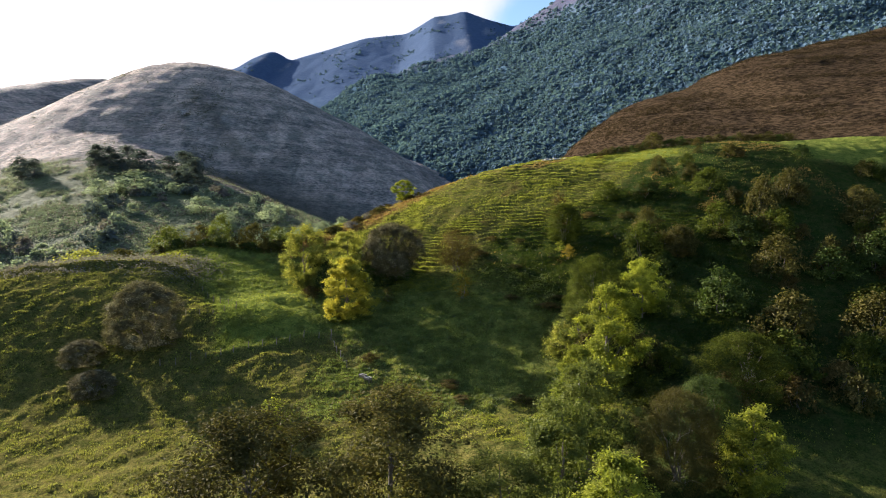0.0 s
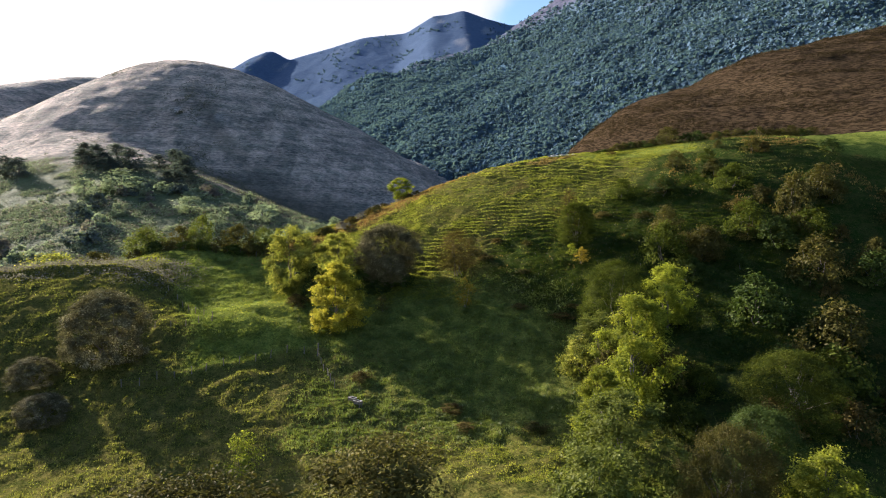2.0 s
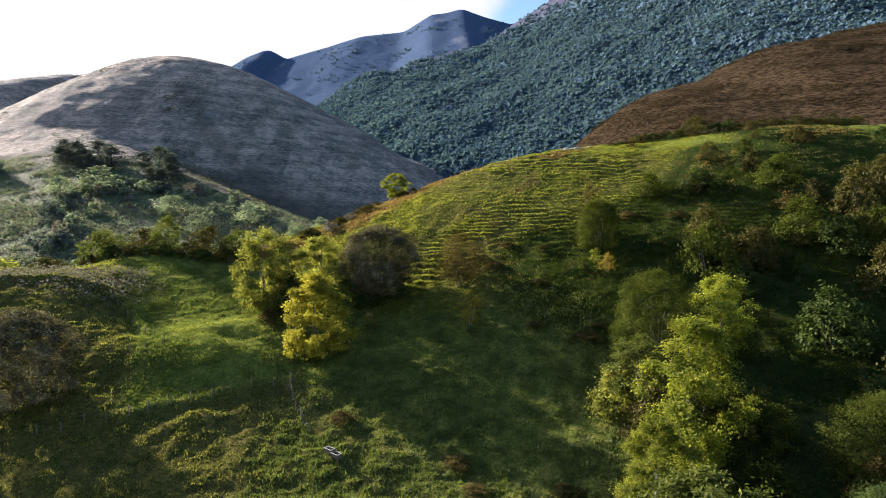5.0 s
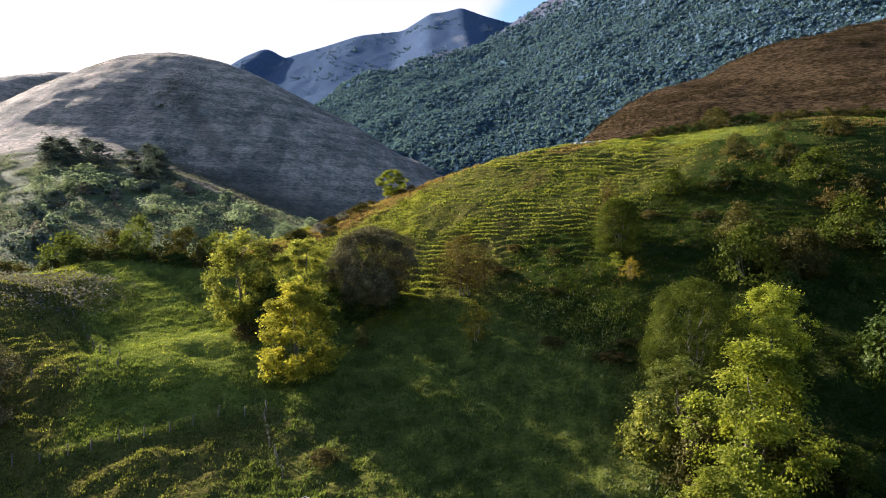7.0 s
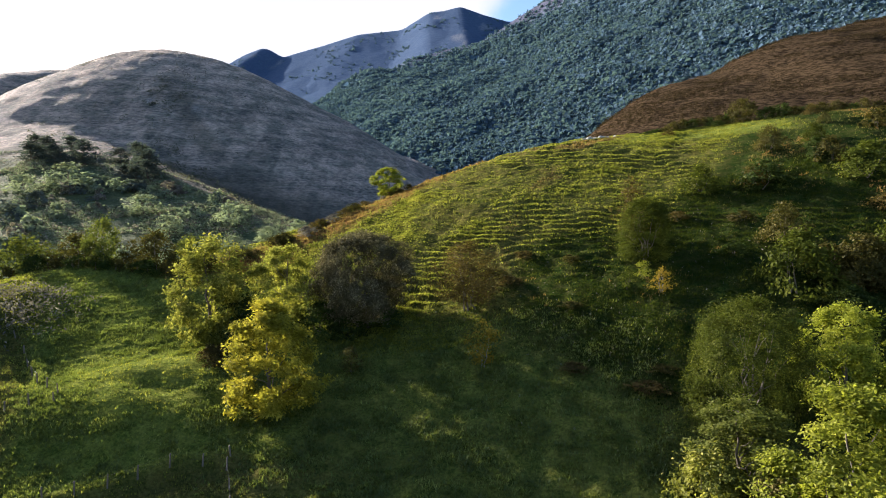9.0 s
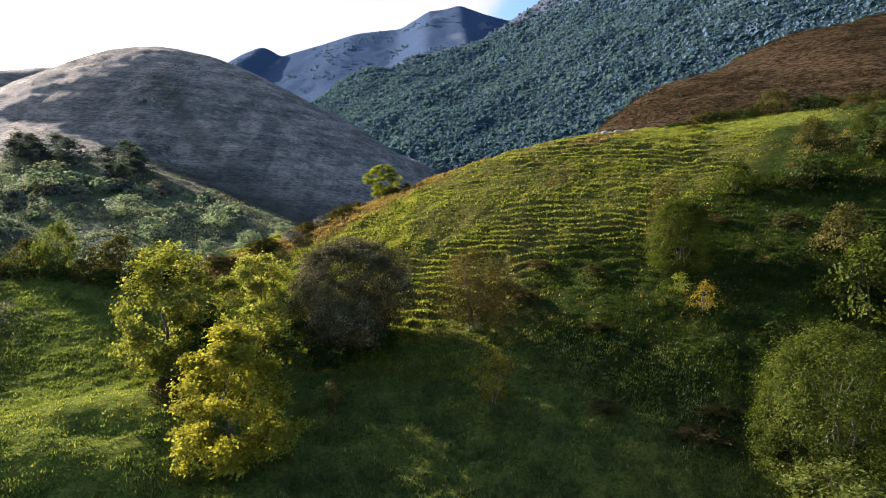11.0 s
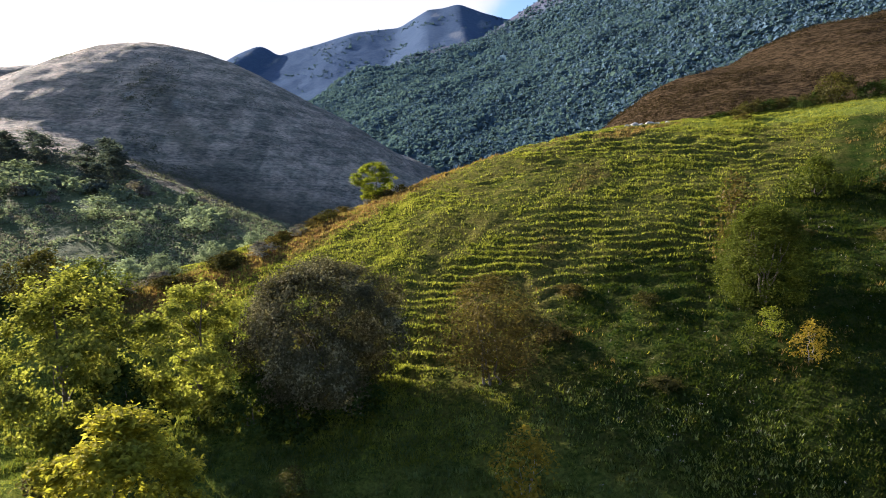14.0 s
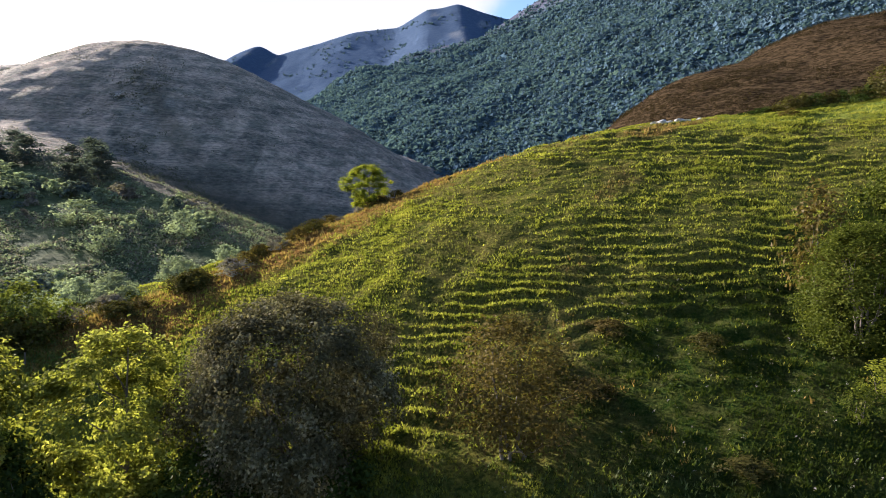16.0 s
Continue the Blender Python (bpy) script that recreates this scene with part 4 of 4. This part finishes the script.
def open_pasture(x, y):
    c = land_cover(x, y)
    return np.clip(1 - c["rough"] - 0.8 * c["bracken"] - c["scrub"] - c["dome"] - c["heath"], 0, 1) * (0.2 + 0.8 * smooth(-0.3, 0.3, fbm(x, y, 5, 3, 81))) * np.where((y > 135) & (x > -5), 0.25 + 0.75 * smooth(0.5, 0.9, (terrace_phase(x, y, lie(x, y)) + 0.9) % 1.0), 0.8)


def bank(x, y):
    """The grassy bank that stands out of the field in the hollow; its lighter grass imitates sunlight."""
    return np.clip(swell(x, y, -36, 123.0, 1.0, 5.5) + swell(x, y, -30, 125.5, 1.0, 4.5) + swell(x, y, -31.5, 115.5, 0.9, 3.5), 0, 1)


def meadow(x, y):
    """The deep green grass of the field in the hollow and of the shaded meadow below it."""
    return np.maximum(lush_field(x, y) * (1 - bank(x, y)), low_meadow(x, y))


def rough_pasture(x, y):
    c = land_cover(x, y)
    return np.clip(c["rough"] + 0.05 * c["scrub"] + 0.10, 0, 1) * (1 - 0.75 * smooth(-4, 6, x) * smooth(100, 108, y) * smooth(156, 146, y)) * (1 - c["lawn"]) * (0.15 + 0.85 * smooth(-0.15, 0.3, fbm(x, y, 3, 3, 82))) * np.clip(1 - c["dome"] - c["heath"], 0, 1)


def fern_cover(x, y):
    c = land_cover(x, y)
    return np.clip(c["bracken"], 0, 1)


blades("hill_grass_tufts", 560000, -34, 72, 130, 200, lambda x, y: open_pasture(x, y) * np.where((y < 147) & (x > -2), 0.5, 1.0) * (0.35 + 0.65 * smooth(-0.25, 0.15, fbm(x, y, 14, 3, 84))), GRASS, 0.17, 0.115, 3, "bright green grass tufts along the hill's terracettes", 0.75)
blades("rank_grass", 150000, -2, 62, 100, 160, lambda x, y: land_cover(x, y)["scrub"] * (0.2 + 0.6 * smooth(-0.3, 0.2, fbm(x, y, 4, 3, 83))), RANK_GRASS, 0.20, 0.095, 3, "rank grass on the lower slope, darkened for its shade", 0.7)
blades("grass_tufts", 680000, -80, 95, 78, 212, lambda x, y: open_pasture(x, y) * np.where((x > -34) & (x < 72) & (y > 130) & (y < 200), 0, 1) * (1 - meadow(x, y)), GRASS, 0.14, 0.085, 3, "bright green pasture grass tufts on the slopes")
blades("meadow_grass", 330000, -72, 30, 84, 162, lambda x, y: meadow(x, y) * (0.1 + 0.9 * smooth(-0.25, 0.25, fbm(x, y, 2.2, 3, 85))), LAWN_GRASS, 0.22, 0.11, 3, "deep green meadow grass in the hollow", 0.8)
blades("tussock_grass", 300000, -95, 95, 55, 212, rough_pasture, GRASS_ROUGH, 0.20, 0.10, 3, "dry yellow-green tussock grass on rough pasture")
blades("bracken", 90000, -60, 110, 95, 215, fern_cover, FERN, 0.30, 0.13, 5, "rusty brown bracken on the ridge and among scrub", 0.6)


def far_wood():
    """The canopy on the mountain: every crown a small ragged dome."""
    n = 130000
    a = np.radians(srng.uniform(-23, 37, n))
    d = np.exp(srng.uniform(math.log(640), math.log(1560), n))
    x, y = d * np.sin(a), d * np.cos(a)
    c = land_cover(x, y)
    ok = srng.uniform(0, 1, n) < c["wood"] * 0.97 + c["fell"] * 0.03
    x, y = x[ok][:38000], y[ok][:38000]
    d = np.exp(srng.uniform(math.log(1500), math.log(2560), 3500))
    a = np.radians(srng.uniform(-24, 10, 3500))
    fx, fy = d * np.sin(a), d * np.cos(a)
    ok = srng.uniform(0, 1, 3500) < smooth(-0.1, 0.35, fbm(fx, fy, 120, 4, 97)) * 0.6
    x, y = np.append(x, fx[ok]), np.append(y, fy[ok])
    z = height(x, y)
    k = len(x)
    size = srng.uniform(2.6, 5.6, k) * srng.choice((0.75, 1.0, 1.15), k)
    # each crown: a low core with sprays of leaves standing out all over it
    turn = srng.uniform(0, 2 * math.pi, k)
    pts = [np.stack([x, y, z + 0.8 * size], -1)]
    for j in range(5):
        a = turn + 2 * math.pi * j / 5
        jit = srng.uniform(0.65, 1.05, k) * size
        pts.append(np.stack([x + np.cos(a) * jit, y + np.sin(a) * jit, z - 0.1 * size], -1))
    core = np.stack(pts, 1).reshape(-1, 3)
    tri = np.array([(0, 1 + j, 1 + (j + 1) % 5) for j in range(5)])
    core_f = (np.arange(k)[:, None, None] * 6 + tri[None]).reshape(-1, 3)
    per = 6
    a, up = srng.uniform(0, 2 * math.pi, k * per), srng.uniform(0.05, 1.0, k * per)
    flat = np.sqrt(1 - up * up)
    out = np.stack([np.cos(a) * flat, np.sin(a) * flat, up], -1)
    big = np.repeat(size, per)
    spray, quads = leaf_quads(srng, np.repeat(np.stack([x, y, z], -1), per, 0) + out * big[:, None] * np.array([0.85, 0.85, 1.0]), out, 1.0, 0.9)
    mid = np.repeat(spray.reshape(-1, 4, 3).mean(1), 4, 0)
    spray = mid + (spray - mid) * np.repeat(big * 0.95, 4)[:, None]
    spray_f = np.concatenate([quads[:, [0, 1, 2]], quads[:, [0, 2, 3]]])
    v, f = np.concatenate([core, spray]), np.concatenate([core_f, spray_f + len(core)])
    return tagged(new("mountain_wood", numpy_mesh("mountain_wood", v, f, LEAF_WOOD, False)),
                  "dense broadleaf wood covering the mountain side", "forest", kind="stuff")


far_wood()


def heather_mounds():
    """Low grey heather cushions over the top of the knoll and across the heath hill."""
    x1, y1 = scatter(9000, -105, -40, 118, 160, lambda x, y: smooth(11, 3, np.abs(y - (136 + 0.12 * (x + 70))) + 6 * fbm(x, y, 12, 3, 91)) * smooth(-48, -58, x))
    x2, y2 = scatter(70000, 70, 420, 250, 540, lambda x, y: land_cover(x, y)["heath"] * (0.06 + 0.94 * smooth(0.0, 0.3, fbm(0.2 * x, 1.6 * lie(x, y), 6, 3, 93))))
    k1 = len(x1)
    x, y = np.append(x1, x2), np.append(y1, y2)
    z = height(x, y)
    size = np.append(srng.uniform(0.5, 1.3, k1), srng.uniform(0.7, 1.6, len(x2)))
    per = 4
    cc = np.repeat(np.stack([x, y, z + 0.4 * size], -1), per, 0) + srng.normal(0, 0.5, (len(x) * per, 3)) * np.repeat(size, per)[:, None] * np.array([1, 1, 0.8])
    out = []
    for sl, leaf in ((slice(0, k1 * per), 0.38), (slice(k1 * per, None), 0.7)):
        c = cc[sl]
        out.append(leaf_quads(srng, c, np.tile([0.0, 0.0, 0.6], (len(c), 1)), leaf))
    for (v, f), name, mat, label in zip(out, ("heather", "heath_tufts"), (LEAF_HEATHER, LEAF_HEATH), ("grey-mauve heather cushions on top of the knoll", "brown heather tufts on the heath hill")):
        tagged(new(name, numpy_mesh(name, v, f, mat, False)), label, "heather", kind="stuff")


heather_mounds()


def dome_growth():
    """Coarse grass and low gorse over the round hill."""
    x, y = scatter(60000, -470, 10, 330, 680, lambda x, y: land_cover(x, y)["dome"] * smooth(10, 35, lie(x, y)) * (0.15 + 0.85 * smooth(-0.1, 0.3, fbm(x, 0.4 * y, 14, 4, 95))))
    z = height(x, y)
    n = len(x)
    v, f = leaf_quads(srng, np.stack([x, y, z + 0.05], -1), np.tile([0.0, 0.0, 1.8], (n, 1)), 0.9)
    return tagged(new("hill_grass", numpy_mesh("hill_grass", v, f, LEAF_DOME, False)), "coarse greyish grass and gorse on the round hill", "grass", kind="stuff")


dome_growth()


def hill_gorse():
    """Dark gorse and bracken thickets down the gullies of the round hill."""
    def keep(x, y):
        off = np.abs(x - np.interp(y, [380, 440, 520, 600], [-128, -150, -205, -240]))
        return land_cover(x, y)["dome"] * (smooth(34, 6, off + 16 * fbm(x, y, 30, 3, 111)) * smooth(620, 540, y) + 0.05 + 0.5 * smooth(0.22, 0.5, fbm(x, 0.5 * y, 45, 4, 112))) * smooth(-0.1, 0.3, fbm(x, 0.6 * y, 13, 3, 113))
    x, y = scatter(30000, -420, 0, 350, 640, keep)
    z = height(x, y)
    k, per = len(x), 5
    size = srng.uniform(0.5, 1.5, k)
    cc = np.repeat(np.stack([x, y, z + 0.3 * size], -1), per, 0) + srng.normal(0, 0.7, (k * per, 3)) * np.repeat(size, per)[:, None] * np.array([1, 1, 0.6])
    v, f = leaf_quads(srng, cc, np.tile([0.0, -0.3, 0.6], (len(cc), 1)), 1.0)
    return tagged(new("hill_gorse", numpy_mesh("hill_gorse", v, f, LEAF_GORSE, False)), "dark gorse thickets down the round hill", "undergrowth", kind="stuff")


hill_gorse()


def valley_scrub():
    """Low thickets, hedges and heather over the valley side below the round hill."""
    x, y = scatter(74000, -300, -30, 185, 400, lambda x, y: smooth(-12, -34, x + 0.25 * (y - 190)) * smooth(-0.22, 0.12, fbm(x, y, 15, 4, 101)) * np.maximum(land_cover(x, y)["fernland"], 0.7 * land_cover(x, y)["dome_foot"]))
    z = height(x, y)
    k, per = len(x), 6
    size = srng.uniform(0.4, 1.3, k)
    cc = np.repeat(np.stack([x, y, z + 0.4 * size], -1), per, 0) + srng.normal(0, 0.6, (k * per, 3)) * np.repeat(size, per)[:, None] * np.array([1, 1, 0.7])
    pick = np.repeat(srng.uniform(0, 1, k) < 0.35, per)
    for sel, name, mat, label in ((~pick, "valley_thicket", LEAF_PALE, "haze-paled green thickets on the valley side"), (pick, "valley_heather", LEAF_HEATHER, "greyish heather on the valley side")):
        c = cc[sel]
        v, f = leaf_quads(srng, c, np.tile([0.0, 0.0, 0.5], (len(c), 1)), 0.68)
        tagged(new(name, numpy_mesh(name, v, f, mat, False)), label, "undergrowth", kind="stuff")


valley_scrub()


def rank_herbs():
    """Docks, thistles, brambles and rank herbs on the lower slope and among the scrub."""
    x, y = scatter(15000, 2, 110, 100, 182, lambda x, y: scrub_cover(x, y) * (0.25 + 0.75 * smooth(-0.2, 0.3, fbm(x, y, 7, 3, 99))))
    z = height(x, y)
    k, per = len(x), 9
    size = srng.uniform(0.2, 0.6, k)
    cc = np.repeat(np.stack([x, y, z + 0.45 * size], -1), per, 0) + srng.normal(0, 0.7, (k * per, 3)) * np.repeat(size, per)[:, None] * np.array([1, 1, 0.7])
    pick = np.repeat(srng.uniform(0, 1, k) < 0.15, per)
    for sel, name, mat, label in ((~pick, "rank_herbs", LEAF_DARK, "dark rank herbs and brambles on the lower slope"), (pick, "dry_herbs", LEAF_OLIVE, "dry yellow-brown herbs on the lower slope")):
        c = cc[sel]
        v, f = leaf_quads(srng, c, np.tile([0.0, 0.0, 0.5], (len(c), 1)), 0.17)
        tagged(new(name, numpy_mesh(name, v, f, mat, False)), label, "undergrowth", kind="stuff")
    # pale seed heads above the grass
    x, y = scatter(420, 2, 45, 110, 152, lambda x, y: 0.3 + 0.5 * scrub_cover(x, y))
    z = height(x, y) + srng.uniform(0.3, 0.8, len(x))
    cc = np.repeat(np.stack([x, y, z], -1), 3, 0) + srng.normal(0, 0.07, (len(x) * 3, 3))
    v, f = leaf_quads(srng, cc, np.tile([0.0, 0.0, 0.2], (len(cc), 1)), 0.13)
    tagged(new("seed_heads", numpy_mesh("seed_heads", v, f, LEAF_HEATHER, False)), "pale dry seed heads standing above the grass", "undergrowth", kind="stuff")


rank_herbs()


# ---- fences, troughs and rocks ----
def part(name, bm, mat, parent, label=""):
    me = bpy.data.meshes.new(name)
    bm.to_mesh(me)
    bm.free()
    me.materials.append(mat)
    ob = new(name, me)
    ob.parent = parent
    return tagged(ob, label) if label else ob


def box_bm(sx, sy, sz, at=(0, 0, 0), bevel=0.015):
    bm = bmesh.new()
    bmesh.ops.create_cube(bm, size=1.0)
    bmesh.ops.scale(bm, vec=(sx, sy, sz), verts=bm.verts)
    bmesh.ops.translate(bm, vec=at, verts=bm.verts)
    bmesh.ops.bevel(bm, geom=bm.edges[:], offset=bevel, segments=1, affect="EDGES")
    return bm


def post_bm(tall, r, rng):
    """A rough round fence post, a little crooked, with a sawn slanting top."""
    bm = bmesh.new()
    rings = []
    for i, z in enumerate((-0.3, 0.0, tall * 0.5, tall * 0.93, tall)):
        rr = r * (1.05, 1.08, 1.0, 0.95, 0.7)[i] * rng.uniform(0.94, 1.06)
        ox, oy = rng.uniform(-0.02, 0.02) * z, rng.uniform(-0.02, 0.02) * z
        rings.append([bm.verts.new((ox + rr * math.cos(k * math.pi / 4), oy + rr * math.sin(k * math.pi / 4), z + (0.25 * rr * math.cos(k * math.pi / 4) if i > 2 else 0))) for k in range(8)])
    for a, b in zip(rings, rings[1:]):
        for k in range(8):
            bm.faces.new((a[k], a[(k + 1) % 8], b[(k + 1) % 8], b[k]))
    bm.faces.new(rings[-1])
    return bm


def fence(points, spacing, tall, label, rails=2):
    """Posts along a line on the ground with wires between them."""
    rng = random.Random(len(points) * 31 + int(abs(points[0][0])))
    spots = []
    for (ax, ay), (bx, by) in zip(points, points[1:]):
        n = max(1, round(math.hypot(bx - ax, by - ay) / spacing))
        spots += [(ax + (bx - ax) * i / n + rng.uniform(-0.15, 0.15), ay + (by - ay) * i / n + rng.uniform(-0.15, 0.15)) for i in range(n)]
    spots.append(points[-1])
    root = new("fence")
    root.location = (spots[0][0], spots[0][1], ground_z(*spots[0]))
    base = Vector(root.location)
    tops = []
    for px, py in spots:
        h = tall * rng.uniform(0.88, 1.12)
        ob = part("post", post_bm(h, 0.075, rng), POST_WOOD, root)
        tilt = pose(0, 0, 0, rng.uniform(-6, 6), rng.uniform(-6, 6), rng.uniform(0, 360))
        p = Vector((px, py, ground_z(px, py))) - base
        ob.matrix_basis = Matrix.Translation(p) @ tilt
        tops.append((p, h))
    for k in range(rails):
        for (p, h), (q, g) in zip(tops, tops[1:]):
            a, b = p + Vector((0, 0, h * (0.9 - 0.38 * k))), q + Vector((0, 0, g * (0.9 - 0.38 * k)))
            mid = (a + b) / 2 - Vector((0, 0, 0.03))
            v, f = tube([a[:], mid[:], b[:]], [0.004] * 3, 4)
            ob = new("wire", numpy_mesh("wire", v, f, WIRE))
            ob.parent = root
    return tagged(root, label, "fence")


fence([(-47, 99.5), (-38, 102.5), (-31.7, 105), (-20.5, 111)], 2.4, 1.15, "weathered wooden post and wire fence along a grassy bank")
fence([(-48, 112.8), (-43.5, 114.2), (-39.6, 115.6)], 2.0, 1.15, "weathered wooden post and wire fence beside the big bush")
fence([(-39.9, 116.8), (-44.5, 120.5), (-50.7, 128.1), (-56.2, 132.7)], 3.2, 1.1, "thin weathered post and wire fence between the pastures")
fence([(-20.3, 109.6), (-18.6, 105.3), (-16.2, 101.0)], 1.9, 1.2, "leaning weathered fence posts with wire down the pasture")
fence([(-66, 157), (-58, 156.5), (-48, 157), (-40, 155)], 3.5, 1.2, "weathered post and wire fence in front of the hedgerow")


def trough(x, y, turn, label):
    """An open wooden trough on four legs: floor, four walls and a pale rim."""
    root = new("water_trough")
    z = ground_z(x, y)
    root.matrix_world = pose(x, y, z, 0, 0, turn)
    lx, wy, hz, th = 1.2, 0.66, 0.40, 0.07
    for sx in (-1, 1):
        for sy in (-1, 1):
            part("leg", box_bm(0.1, 0.1, 0.62, (sx * lx * 0.42, sy * wy * 0.36, 0.0)), POST_WOOD, root)
        part("end_wall", box_bm(th, wy, hz, (sx * (lx / 2 - th / 2), 0, 0.31 + hz / 2)), POST_WOOD, root)
        part("side_wall", box_bm(lx - 2 * th - 0.004, th, hz, (0, sx * (wy / 2 - th / 2), 0.31 + hz / 2)), POST_WOOD, root)
        part("end_rim", box_bm(0.11, wy + 0.04, 0.035, (sx * (lx / 2 - 0.04), 0, 0.33 + hz)), TROUGH, root, "pale worn rim board")
        part("side_rim", box_bm(lx - 0.15, 0.11, 0.035, (0, sx * (wy / 2 - 0.04), 0.33 + hz)), TROUGH, root, "pale worn rim board")
    part("trough_floor", box_bm(lx - 2 * th - 0.006, wy - 2 * th - 0.006, 0.08, (0, 0, 0.36)), POST_WOOD, root)
    part("water", box_bm(lx - 2 * th - 0.01, wy - 2 * th - 0.01, 0.01, (0, 0, 0.56), 0.002), WATER, root, "dark still water")
    return tagged(root, label, "trough", "water troughs")


WATER, wn_, wl_ = material("still_water")
wp, wo = wn_.new("ShaderNodeBsdfPrincipled"), wn_.new("ShaderNodeOutputMaterial")
wp.inputs["Base Color"].default_value, wp.inputs["Roughness"].default_value = (0.02, 0.025, 0.02, 1), 0.05
wl_.new(wp.outputs[0], wo.inputs[0])
trough(-12.9, 96.6, -38, "dark wooden water trough with pale rim in the sloping pasture")
trough(-12.0, 95.7, -38, "dark wooden water trough with pale rim standing beside another trough")


def rock_bm(seed, s):
    bm = bmesh.new()
    bmesh.ops.create_icosphere(bm, subdivisions=2, radius=1.0)
    for v in bm.verts:
        k = 1 + 0.35 * noise.noise(v.co * 1.3 + Vector((seed * 7.1, 0, 0))) + 0.15 * noise.noise(v.co * 3.1 + Vector((0, seed * 3.3, 0)))
        v.co = Vector((v.co.x * s * k, v.co.y * s * 0.8 * k, v.co.z * s * 0.55 * k))
    return bm


for i, (rx, ry, rs) in enumerate(((31.5, 193, 0.6), (32.6, 192.6, 0.9), (33.8, 192.9, 0.7), (35.2, 192.3, 0.8), (36.5, 192.8, 0.5), (29.5, 193.4, 0.4), (38.2, 192.4, 0.45))):
    me = bpy.data.meshes.new("boulder")
    bm = rock_bm(i, rs)
    bm.to_mesh(me)
    bm.free()
    me.materials.append(ROCK)
    ob = tagged(new("boulder", me), "pale grey limestone boulder half sunk in the hill grass", "rock", "boulders on the hill")
    ob.location = (rx, ry, ground_z(rx, ry) + 0.05)
